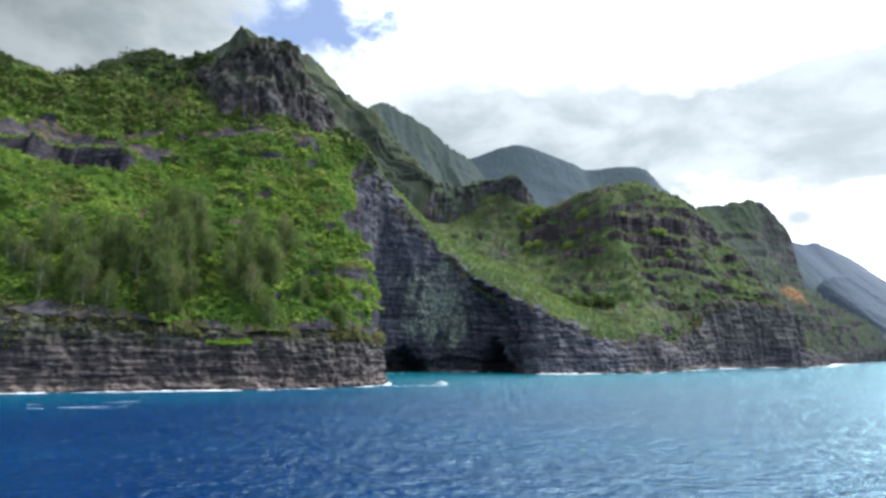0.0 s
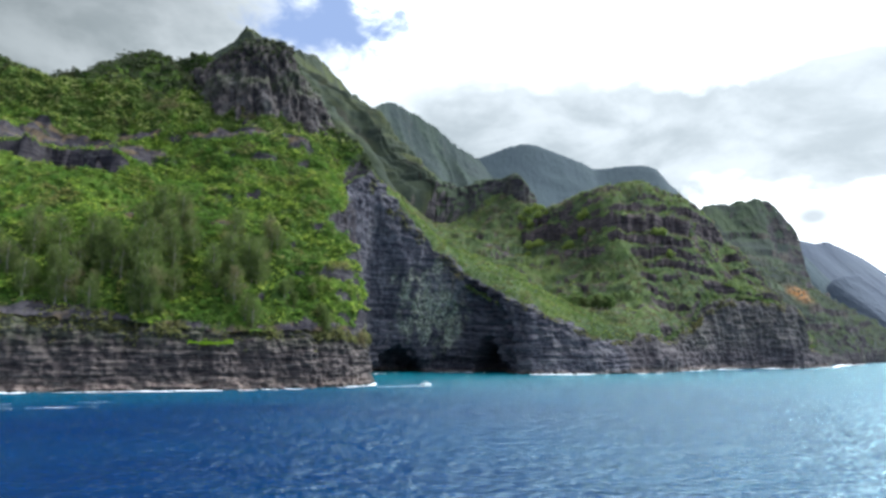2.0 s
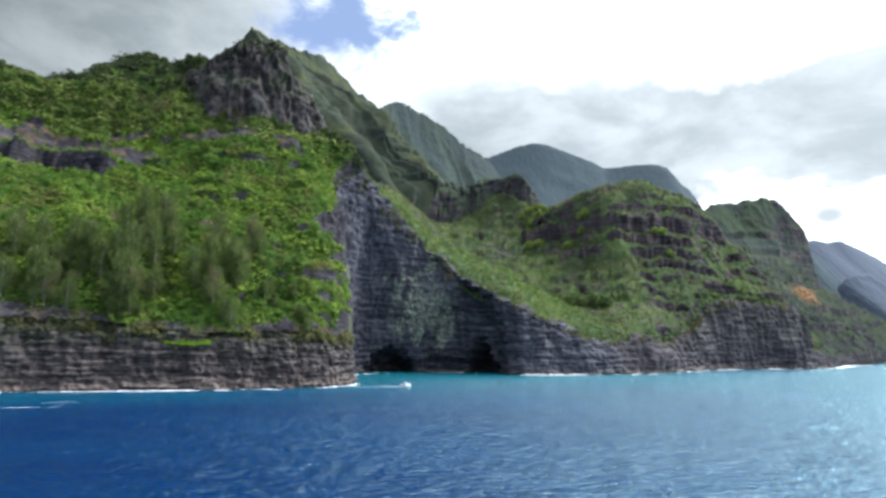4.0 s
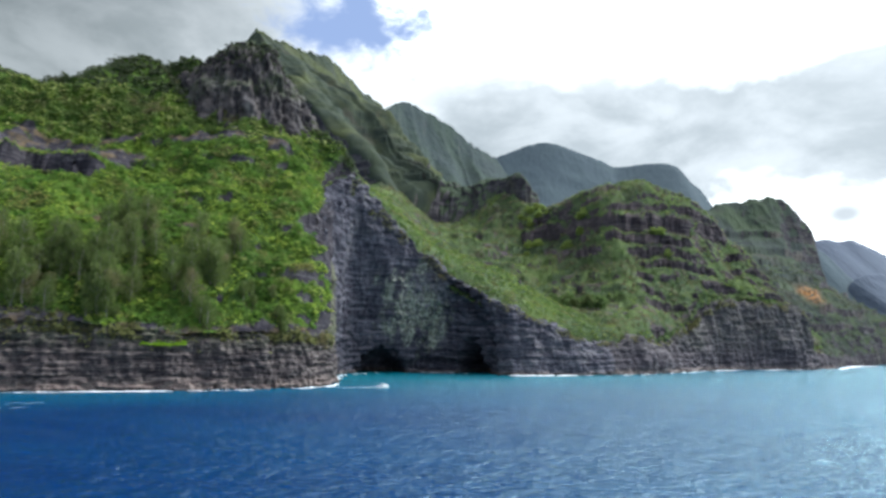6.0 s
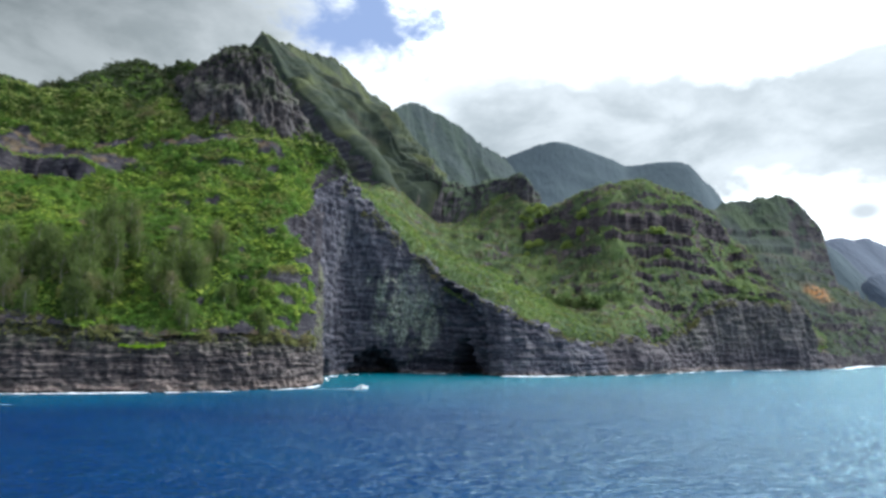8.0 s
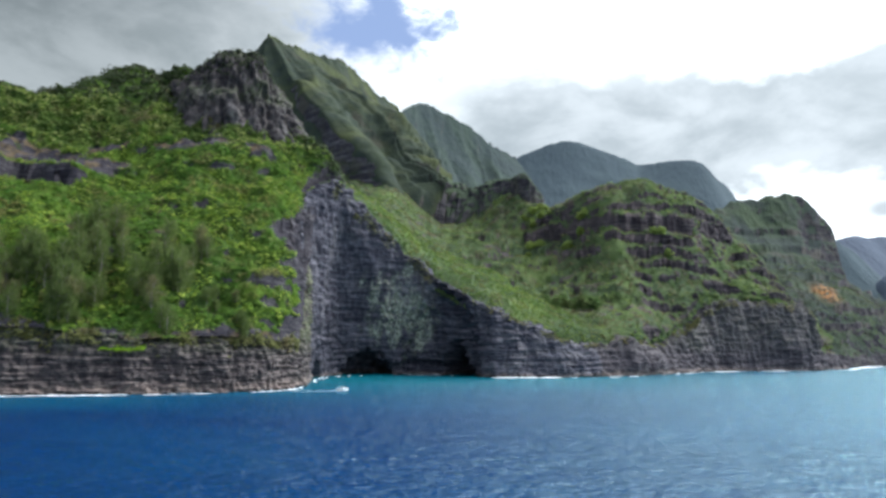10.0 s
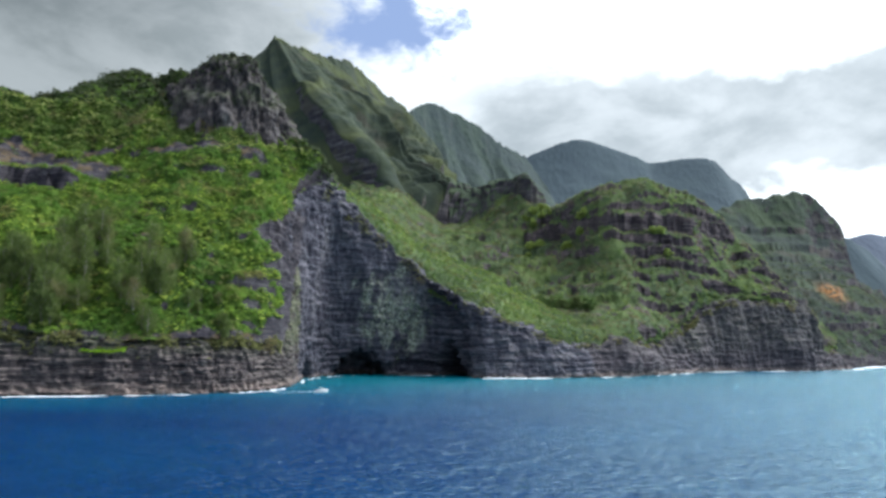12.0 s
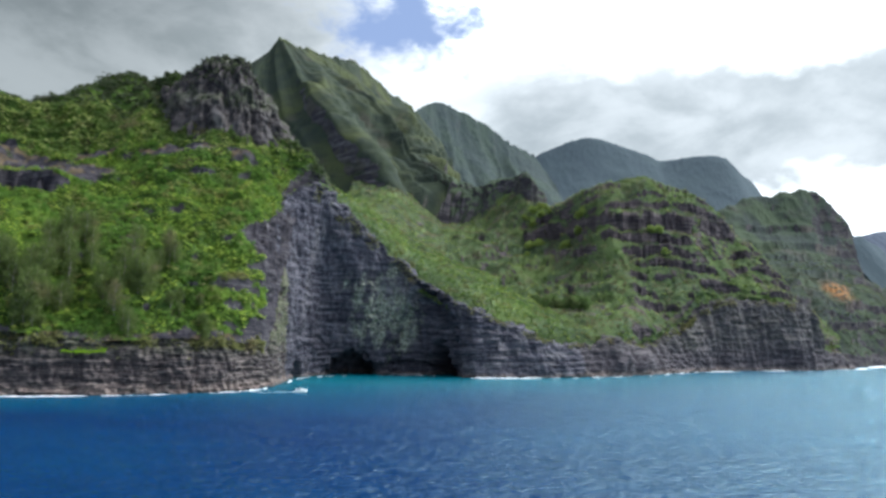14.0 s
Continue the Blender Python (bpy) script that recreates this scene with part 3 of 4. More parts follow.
lift = (5.5 * fbm(p * (1, 0.45, 0.45), 24, 3, 0.5, 1) + 2.0 * fbm(p, 9, 2, 0.5, 7)) * (0.2 + 0.8 * edge) * inner
p = p + np.stack([0.35 * lift, -0.35 * lift, 0.8 * lift], 1)
# benches and low rock steps, broken along the slope
wavy = p[:, 2] + 4.0 * fbm(p * (1, 1, 0.3), 45, 3, 0.5, 51) + 1.4 * fbm(p, 8, 3, 0.55, 52)
fr = wavy / 8.5 - np.floor(wavy / 8.5)
amount = 0.6 * smooth01(fbm(p / (26, 26, 8), 1.0, 3, 0.5, 53), 0.08, 0.45) * edge * inner
p[:, 2] += amount * 8.5 * (smooth01(fr, 0.40, 0.60) - fr)
# the long dark ledge with bare earth above it
along = smooth01(-p[:, 0] + ragged, 133, 139) * (0.35 + 0.65 * smooth01(p[:, 0], -186, -172))
tilt = p[:, 2] + 0.12 * (p[:, 0] + 150) + 0.5 * ragged
fr = np.clip((tilt - 87) / 12 + 0.5, 0, 1)
p[:, 2] += along * 12 * (smooth01(fr, 0.42, 0.56) - fr)
ledge = along * smooth01(fr, 0.36, 0.44) * smooth01(-fr, -0.62, -0.54)
earth = smooth01(tilt, 90, 92) * smooth01(-tilt, -108, -98) * smooth01(-p[:, 0] + ragged, 124, 138)
steep = bareness(p.reshape(g.shape), 0.60, 0.84)
side = smooth01(p[:, 1] + ragged, 250, 258) * smooth01(64 + 0.46 * (p[:, 1] - 262) - p[:, 2] + ragged, -3, 4) * smooth01(p[:, 0], -72, -62) * (0.3 + 0.7 * smooth01(p[:, 2] + ragged, 26, 40))
heads = (1.1 * domes(p, 4.4) + 1.1 * domes(p, 2.2, 40) - 1.0) * (0.25 + 0.75 * inner) * (1 - np.clip(steep + ledge + side, 0, 1))
n = grid_normals(p.reshape(g.shape)).reshape(-1, 3) * (1, 1, 0.2)
p = p + n * (1.4 * np.clip(side + ledge, 0, 1) * beds_offset(p, 0.9))[:, None]
g_slope = (p + np.stack([0.35 * heads, -0.35 * heads, 0.8 * heads], 1)).reshape(g.shape)
dry_band = np.exp(-((p[:, 2] - 112 + 5 * fbm(p, 30, 2)) / 5) ** 2) * smooth01(fbm(p, 22, 3, 0.5, 13), -0.1, 0.4) * smooth01(-p[:, 0], 62, 80)
low_band = np.exp(-((p[:, 2] - 58 + 4 * fbm(p, 25, 2)) / 3) ** 2) * smooth01(fbm(p, 16, 3, 0.5, 15), 0.15, 0.5)
foot = smooth01(6 * fbm(p, 11, 3, 0.55, 35) - edge * 40, -9, 2) * smooth01(-p[:, 1], -250, -238)
bare_hl = np.clip((0.8 - 0.4 * smooth01(p[:, 2], 95, 115)) * steep + 1.3 * ledge + 0.9 * foot + 0.5 * smooth01(col, 8.8, 9.8) + 1.0 * earth + 0.9 * dry_band + 0.7 * low_band + 1.3 * side, 0, 1.3)
sheet("slope", g_slope, slope_near, headland, {"bare": bare_hl, "stone": np.clip(side + ledge + 0.8 * steep, 0, 1)}, "bright green scrub with bare rock bands")
height = p[:, 2] + 12 * fbm(p, 30, 3, 0.55, 61)
upland, crest = smooth01(height, 108, 126), smooth01(p[:, 1] + 0.4 * p[:, 2] + 6 * fbm(p, 20, 2), 376, 394)
crest = np.maximum(crest, smooth01(p[:, 2] + 5 * fbm(p, 20, 2), 142, 151))
scatter("scrub", g_slope, bare_hl, 40000, 1.0, 8, leaf_near, headland, "dense bright green shrubs", 3, (1 - upland) * (1 - crest) + 0.001, 0.85)
scatter("scrub", g_slope, bare_hl, 3600, 1.9, 20, leaf_near, headland, "rounded bright green bushes", 4, (1 - upland) * (1 - crest) + 0.001, 0.5)
scatter("upland_scrub", g_slope, bare_hl, 13000, 1.4, 9, leaf_high, headland, "olive and pale green upland shrubs", 6, upland * (1 - crest) + 0.001, 0.8)
scatter("crest_scrub", g_slope, 0.5 * bare_hl, 9000, 2.0, 10, leaf_dark, headland, "dark green shrubs along the crest", 7, crest * smooth01(-p[:, 1], -372, -362) + 0.0005, 0.85)

TW_BASE = [(-160, 372, 150), (-156, 345, 156), (-134, 325, 138), (-116, 313, 125), (-99, 310, 118), (-85, 316, 115), (-69, 331, 118), (-67, 350, 114), (-74, 385, 105)]
TW_MID = [(-155, 372, 168), (-150, 349, 168), (-131, 332, 158), (-116, 322, 150), (-102, 320, 146), (-88, 324, 143), (-78, 333, 140), (-70, 350, 134), (-76, 380, 120)]
TW_TOP = [(x, y, z - 3) for x, y, z in [(-147, 370, 172), (-143, 352, 172), (-130, 342, 176), (-120, 338, 180), (-107, 336, 181), (-93, 336, 176), (-88, 338, 161), (-83, 350, 158), (-80, 375, 140)]]
TW_CAP = [(x, y, z - 3) for x, y, z in [(-140, 372, 170), (-135, 360, 174), (-127, 352, 179), (-118, 350, 183), (-107, 348, 183), (-97, 347, 177), (-92, 345, 172), (-89, 356, 166), (-88, 372, 145)]]
tower = thing("rock_tower", "dark fluted basalt tower on the headland's shoulder", "rock outcrop")
g = cliffs(land([TW_BASE, TW_MID, TW_TOP, TW_CAP], 34, 26), 1.2, 0.35, 2.2, 0.55, 2.3, 1.05)
pt = g.reshape(-1, 3)
sheet("rock_face", g, crag_rock, tower, {"scrub": np.clip(smooth01(pt[:, 2], 170, 181) + 0.6 * np.exp(-((pt[:, 2] - 150 + 8 * fbm(pt, 20, 2)) / 5) ** 2), 0, 1), "pale": 0.3 * smooth01(fbm(pt * (1, 1, 0.2), 7, 2, 0.5, 33), 0.2, 0.6)})

scatter("scrub", g, 0.75 - 0.75 * smooth01(pt[:, 2], 150, 178), 1500, 1.2, 9, leaf_dark, tower, "dark shrubs on the ledges", 11)

# The bay wall with its sea caves, and the coast cliffs beyond.
RIM = [(-43, 257, 50), (-47, 284, 66), (-52, 309, 86), (-46, 328, 97), (-38, 342, 91), (-12, 366, 65), (8, 362, 50), (35, 352, 35), (56, 359, 26), (77, 373, 17), (113, 402, 18), (140, 450, 19), (160, 480, 28), (183, 509, 43), (211, 530, 50), (245, 548, 49), (276, 567, 46), (288, 584, 18), (315, 625, 14)]
WALL_FOOT = [(-31, 256, -3), (-40, 282, -3), (-46, 300, -3), (-46, 320, -3), (-46, 347, -3), (-20, 364, -3), (6, 368, -3), (37, 347, -3), (58, 353, -3), (80, 367, -3), (117, 396, -3), (147, 444, -3), (168, 476, -3), (187, 501, -3), (217, 524, -3), (251, 542, -3), (279, 560, -3), (298, 584, -3), (326, 620, -3)]
WALL_MID = [(-36, 256, 26), (-43, 283, 34), (-48, 303, 40), (-47, 324, 45), (-44, 347, 36), (-15, 367, 32), (7, 366, 25), (36, 349, 18), (57, 355, 14), (79, 369, 9), (116, 398, 10), (145, 446, 9), (165, 478, 10), (186, 504, 24), (215, 526, 27), (249, 544, 25), (277, 562, 20), (296, 586, 10), (322, 622, 7)]
WALL_CAP = [(x - 3, y + 9, z + 1) for x, y, z in RIM]
bay_wall = thing("bay_wall", "dark basalt wall over the bay with low sea caves at its foot", "sea cliff")
g = land([WALL_FOOT, WALL_MID, RIM, WALL_CAP], 56, 50)
g_near, g_far = cliffs(g, 0.8, 0.7, 2.6, 1.15, 0.2, 1.3), cliffs(g, 1.25, 0.7, 3.4, 0.6, 0.9, 2.2)
blend = smooth01(g[:, :, 0], 60, 130)[:, :, None]
g_wall = g_near * (1 - blend) + g_far * blend
nw = grid_normals(g)
pw, nn = g_wall.reshape(-1, 3), nw.reshape(-1, 3)
nn = nn * (1, 1, 0)
nn /= np.linalg.norm(nn, axis=1)[:, None] + 1e-9
for cx, cy, half, high, depth, out in ((8, 364, 24, 52, 5, None), (-31, 356, 14, 13, 24, (0.35, -0.94, 0)), (13, 364, 8, 20, 30, None), (-46.5, 317, 5.5, 9, 15, None), (-6, 366, 36, 8, 5, None)):
    s = np.hypot(pw[:, 0] - cx, pw[:, 1] - cy)
    arch = np.sqrt((s / half) ** 2 + (np.maximum(pw[:, 2], 0) / high) ** 2) + 0.22 * fbm(pw, 5, 3, 0.5, 6)
    g_wall = g_wall - ((nn if out is None else np.array([out])) * (smooth01(-arch, -1.05, -0.72) * depth)[:, None]).reshape(g.shape)
rows = np.tile(np.arange(g_wall.shape[0])[:, None], (1, g_wall.shape[1]))
g_wall[:, :, 2] += smooth01(rows, 70, 112) * 2.0 * fbm(g.reshape(-1, 3) * (1, 1, 0.3), 9, 4, 0.6, 71).reshape(rows.shape)
g_wall[:, :, 2] += smooth01(rows, 60, 112) * 4.0 * (blend[:, :, 0] * fbm(g.reshape(-1, 3) * (1, 1, 0), 30, 2, 0.5, 72).reshape(rows.shape))
pw = g_wall.reshape(-1, 3)
patch = smooth01(-np.hypot((pw[:, 0] + 15) / 20, (pw[:, 2] - 34) / 22) - 0.6 * fbm(pw * (1, 1, 0.6), 8, 4, 0.6, 41), -1.05, -0.55)
patch = np.maximum(patch, 0.3 * np.exp(-((pw[:, 0] - 170 + 0.3 * (pw[:, 2] - 20)) / 8) ** 2) * smooth01(pw[:, 2], 10, 18))
patch = np.maximum(patch, 0.2 * smooth01(pw[:, 0], 60, 120) * smooth01(pw[:, 2], 8, 26))
pale = np.exp(-((pw[:, 1] - 311 + (45 - pw[:, 2]) * 0.12) / 4.5) ** 2) * smooth01(pw[:, 2], 6, 20) * smooth01(-pw[:, 2], -72, -58) * 0.1
pale = np.maximum(pale, 0.7 * smooth01(-np.hypot((pw[:, 0] + 8) / 14, (pw[:, 2] - 44) / 11), -1.1, -0.4))
# coast cliff is paled past x = 95 to paint haze over it
pale = np.maximum(pale, 0.16 * smooth01(pw[:, 0], 95, 150) * (0.3 + 0.5 * smooth01(fbm(pw * (1, 1, 0.4), 14, 3, 0.6, 81), -0.2, 0.3)))
pale = np.maximum(pale, 0.3 * smooth01(pw[:, 0], 26, 40) * smooth01(-pw[:, 0], -100, -85) * smooth01(fbm(pw * (1, 1, 5), 16, 3, 0.6, 82), 0.0, 0.3))
pale = np.maximum(pale, 0.35 * smooth01(-np.abs(pw[:, 1] - 330 - 0.30 * (pw[:, 2] - 48) + 4 * fbm(pw, 7, 3, 0.6, 83)), -9, -2) * smooth01(pw[:, 2], 14, 30) * smooth01(fbm(pw * (1, 1, 0.2), 3, 2, 0.6, 84), -0.2, 0.2))
for name, mat, cols, text in (("rock_face", cliff_rock, slice(0, 471), "layered dark basalt with caves"), ("coast_face", coast_rock, slice(470, None), "brown-grey weathered basalt")):
    sheet(name, g_wall[:, cols], mat, bay_wall, {key: v.reshape(rows.shape)[:, cols].reshape(-1) for key, v in (("scrub", patch), ("pale", pale))}, text)
fringe = g_wall[101:121, 50 * 3:]
scatter("rim_grass", fringe, np.zeros(fringe.shape[0] * fringe.shape[1]), 4200, 0.8, 8, fringe_leaf, bay_wall, "dry olive grass along the cliff edge", 17, smooth01(fbm(fringe.reshape(-1, 3), 14, 3, 0.5, 27), -0.2, 0.3) + 0.03 + 2.0 * np.exp(-((fringe.reshape(-1, 3)[:, 0] - 170) / 9) ** 2))

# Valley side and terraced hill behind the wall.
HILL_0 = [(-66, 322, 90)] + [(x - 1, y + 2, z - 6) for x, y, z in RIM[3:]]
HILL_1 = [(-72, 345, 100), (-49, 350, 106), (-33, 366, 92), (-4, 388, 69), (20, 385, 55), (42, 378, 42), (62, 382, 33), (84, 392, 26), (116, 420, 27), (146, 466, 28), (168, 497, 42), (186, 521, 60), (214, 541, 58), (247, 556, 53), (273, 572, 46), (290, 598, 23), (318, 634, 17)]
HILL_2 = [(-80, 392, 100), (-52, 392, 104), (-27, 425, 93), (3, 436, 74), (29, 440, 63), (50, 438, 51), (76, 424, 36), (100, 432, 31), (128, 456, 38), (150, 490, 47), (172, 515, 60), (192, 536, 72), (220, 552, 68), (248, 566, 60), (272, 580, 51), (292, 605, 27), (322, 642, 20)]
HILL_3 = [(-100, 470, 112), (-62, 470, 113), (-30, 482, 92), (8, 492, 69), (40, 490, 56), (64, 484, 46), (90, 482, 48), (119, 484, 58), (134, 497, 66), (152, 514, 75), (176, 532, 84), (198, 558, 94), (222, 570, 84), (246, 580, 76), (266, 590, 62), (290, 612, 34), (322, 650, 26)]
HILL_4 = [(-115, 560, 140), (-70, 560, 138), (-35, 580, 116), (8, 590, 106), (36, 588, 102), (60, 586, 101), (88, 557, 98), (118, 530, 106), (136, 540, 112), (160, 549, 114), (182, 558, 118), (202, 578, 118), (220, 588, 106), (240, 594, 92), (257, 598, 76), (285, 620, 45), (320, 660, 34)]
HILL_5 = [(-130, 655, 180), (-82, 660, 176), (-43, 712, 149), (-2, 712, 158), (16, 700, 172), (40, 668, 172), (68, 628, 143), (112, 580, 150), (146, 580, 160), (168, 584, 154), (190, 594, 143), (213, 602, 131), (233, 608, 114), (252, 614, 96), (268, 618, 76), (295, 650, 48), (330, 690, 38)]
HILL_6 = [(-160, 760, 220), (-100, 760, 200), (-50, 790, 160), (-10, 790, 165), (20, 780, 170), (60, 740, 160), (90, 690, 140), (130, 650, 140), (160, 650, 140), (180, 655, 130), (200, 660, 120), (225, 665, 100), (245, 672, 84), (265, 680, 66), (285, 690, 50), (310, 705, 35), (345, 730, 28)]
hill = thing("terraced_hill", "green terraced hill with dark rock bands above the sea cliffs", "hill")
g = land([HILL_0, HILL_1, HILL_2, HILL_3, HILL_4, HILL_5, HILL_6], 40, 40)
p = g.reshape(-1, 3)
lift = 6.0 * fbm(p, 55, 4, 0.5, 3) + 3.2 * ridged(p * (1, 0.5, 0.5), 30, 2, 0.5, 6) + 1.6 * fbm(p, 12, 3, 0.5, 5) + 1.0 * domes(p, 5.5, 9) - 0.5
fade = smooth01(p[:, 1] - 0.15 * p[:, 0], 365, 425)
p = p + np.stack([0.1 * lift, -0.4 * lift, 0.75 * lift], 1) * (0.06 + 0.94 * fade)[:, None]
wavy = 6 * fbm(p, 60, 3, 0.5, 8) + 2.4 * fbm(p, 11, 3, 0.6, 18)
right = smooth01(p[:, 0] + 0.2 * (p[:, 1] - 500), -15, 30)
for mid, wide, ragged in ((44, 8, 0.1), (55, 8, 0.05), (66, 8, -0.1), (77, 8, -0.12), (88, 9, -0.2), (100, 9, -0.15), (114, 17, -0.3), (130, 8, -0.05), (141, 7, 0.0), (151, 7, 0.0)):
    fr = np.clip((p[:, 2] + wavy - mid) / wide + 0.5, 0, 1)
    amount = fade * right * smooth01(fbm(p, 30, 3, 0.55, mid), -0.05 + ragged, 0.35 + ragged)
    p[:, 2] += amount * wide * (smooth01(fr, 0.40, 0.60) - fr)
g_hill = p.reshape(g.shape)
cliffy = bareness(g_hill, 0.58, 0.84)
n = grid_normals(g_hill).reshape(-1, 3) * (1, 1, 0.2)
g_hill = (p + n * (cliffy * beds_offset(p, 1.5))[:, None]).reshape(g.shape)
up = np.tile((np.arange(g.shape[0]) / 40)[:, None], (1, g.shape[1])).reshape(-1)
out = np.tile((np.arange(g.shape[1]) / 40)[None, :], (g.shape[0], 1)).reshape(-1)
spur = 1 - smooth01(up - 2.1 + 1.4 * smooth01(out, 5.5, 8.0) + 0.15 * fbm(p, 15, 2), -0.08, 0.12)
thin_soil = smooth01(fbm(p * (1, 1, 1.6), 15, 4, 0.6, 44), 0.05, 0.55)
bare_hill = np.clip(1.1 * cliffy + 0.3 * smooth01(fbm(p * (1, 1, 2.2), 24, 3, 0.55, 19), 0.15, 0.5) + 0.5 * np.exp(-((p[:, 2] - 112) / 11) ** 2) * smooth01(p[:, 0], 85, 125) * smooth01(fbm(p * (1, 1, 3), 22, 3, 0.5, 29), -0.3, 0.2) + 0.55 * thin_soil * fade, 0, 1)
bare_hill *= 1 - 0.7 * spur * smooth01(up, 0.15, 0.5)
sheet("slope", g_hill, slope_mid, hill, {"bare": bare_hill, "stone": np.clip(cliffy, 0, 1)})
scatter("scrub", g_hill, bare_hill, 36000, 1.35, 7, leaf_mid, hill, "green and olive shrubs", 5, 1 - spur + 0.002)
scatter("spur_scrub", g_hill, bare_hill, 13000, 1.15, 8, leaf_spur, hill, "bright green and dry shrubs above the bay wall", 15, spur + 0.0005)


def near_line(p, line):
    """Distance of each point from a line of straight pieces."""
    best = np.full(len(p), 1e9)
    for a, b in zip(line, line[1:]):
        a, b = np.array(a, float), np.array(b, float)
        f = np.clip(((p - a) @ (b - a)) / ((b - a) @ (b - a)), 0, 1)
        best = np.minimum(best, np.linalg.norm(p - a - f[:, None] * (b - a), axis=1))
    return best


def mountain(name, label, rails, nr, nc, mat, flute, rough, lo, hi, seed, ribs=1.9, bands=(), scrub=0, soil=None, spurs=(), calm=None):
    """A mountain face through rails, carved into flutes that run down it."""
    root = thing(name, label, "mountain")
    g = land(rails[:-1], nr, nc)
    ridge, back = g[-1], catmull(np.array(rails[-1], float), nc, 0)
    fall = np.linspace(0, 1, nr // 2 + 1)[1:, None, None]
    front = len(g)
    g = np.concatenate([g, ridge[None] * (1 - fall) + back[None] * fall])
    p = g.reshape(-1, 3)
    top = np.tile((np.arange(g.shape[0]) / (front - 1))[:, None], (1, g.shape[1])).reshape(-1)
    u = np.tile(np.linspace(0, len(rails[0]) - 1.0, g.shape[1])[None, :], (g.shape[0], 1)).reshape(-1)
    q = np.stack([u * ribs + 0.25 * fbm(p, 120, 2, 0.5, seed) + 0.35 * top, top * 0.7, np.full(len(u), seed * 3.7)], 1)
    body = np.sin(np.pi * np.clip(top, 0, 1)) ** 0.8
    ribbed = np.abs(perlin(q)) * 2.2 + 0.35 * np.abs(perlin(q * 2.3 + 4.1)) + 0.10 * np.abs(perlin(q * 5.1 + 9.1))
    lift = flute * (0.7 - ribbed) * body + 0.5 * rough * fbm(p, rough * 4, 4, 0.6, seed) * (0.4 + 0.6 * body)
    if calm:
        lift = lift * (0.25 + 0.75 * smooth01(u, *calm))
    for line, high, wide in spurs:
        d = near_line(p + 6 * np.stack([fbm(p, 40, 2, 0.5, 3), fbm(p, 40, 2, 0.5, 4), 0 * u], 1), line)
        lift = lift + high * np.clip(1 - d / wide, 0, 1) * smooth01(-top, -0.84, -0.52)
    jag = rough * 0.9 * ridged(p * (1, 1, 0), rough * 9, 4, 0.6, seed + 2) * smooth01(top, 0.75, 1.0)
    p = p + np.stack([0 * jag, 0 * jag, jag - 0.3 * rough * smooth01(top, 0.75, 1.0)], 1)
    n = grid_normals(g).reshape(-1, 3)
    g = (p + n * lift[:, None]).reshape(g.shape)
    p = g.reshape(-1, 3)
    for mid, wide in bands:
        fr = np.clip((p[:, 2] + 6 * fbm(p, 70, 2, 0.5, 8) - mid) / wide + 0.5, 0, 1)
        p[:, 2] += smooth01(fbm(p, 60, 2, 0.5, mid), -0.6, 0.0) * wide * (smooth01(fr, 0.36, 0.64) - fr)
    bare = np.clip(bareness(g, lo, hi), 0, 1)
    if soil:
        bare = np.maximum(bare, smooth01(-p[:, 2] + 4 * fbm(p, 14, 3), -15, -8))
    ground = np.exp(-(((p - np.array(soil)) / (16, 30, 9)) ** 2).sum(1)) if soil else 0 * bare
    cut = g.shape[0] // 2
    for name, rows in (("lower_slope", slice(0, cut + 1)), ("upper_face", slice(cut, None))):
        attrs = {key: v.reshape(g.shape[:2])[rows].reshape(-1) for key, v in (("bare", bare), ("soil", np.clip(1.6 * ground, 0, 1)))}
        sheet(name, g[rows], mat, root, attrs)
    if scrub:
        scatter("scrub", g[:front], bare[:front * g.shape[1]], scrub, 1.5, 6, leaf_hazy, root, "green shrubs with haze in their colour", seed + 40, smooth01(-p[:front * g.shape[1], 2] + 15 * fbm(p[:front * g.shape[1]], 40, 2), -150, -90) * (1 - np.clip(2.5 * (ground + 0 * bare)[:front * g.shape[1]], 0, 1)) + 0.03)
    return root


CRAG_BASE = [(-95, 760, 150), (-68, 735, 150), (-45, 710, 138), (-23, 706, 136), (-1, 695, 138), (21, 684, 142), (39, 664, 146), (54, 640, 152), (66, 655, 150), (80, 690, 140)]
CRAG_MID = [(-95, 775, 200), (-72, 748, 190), (-48, 728, 180), (-27, 722, 176), (-3, 712, 174), (19, 700, 176), (37, 680, 175), (55, 647, 174), (64, 660, 168), (78, 695, 150)]
CRAG_TOP = [(-95, 790, 222), (-78, 762, 222), (-56, 745, 217), (-28, 737, 202), (-2, 728, 194), (16, 721, 199), (32, 698, 196), (54, 656, 186), (61, 668, 176), (74, 700, 155)]
CRAG_CAP = [(-90, 820, 218), (-74, 785, 215), (-50, 765, 210), (-26, 757, 198), (2, 750, 190), (24, 742, 192), (42, 715, 188), (60, 680, 180), (66, 690, 170), (78, 715, 150)]
crag = thing("valley_crag", "dark shaded rock wall and blunt crag closing the valley", "rock outcrop")
g = cliffs(land([CRAG_BASE, CRAG_MID, CRAG_TOP, CRAG_CAP], 20, 22), 2.0, 0.3, 5.0, 0.3, 2.6, 2.2)
wall_cols = g.shape[1] * 5 // 9
for name, q in (("valley_wall", g[:, :wall_cols + 1]), ("blunt_crag", g[:, wall_cols:])):
    sheet(name, q, slope_crag, crag, {"bare": np.clip(bareness(q, 0.45, 0.85), 0, 1)})


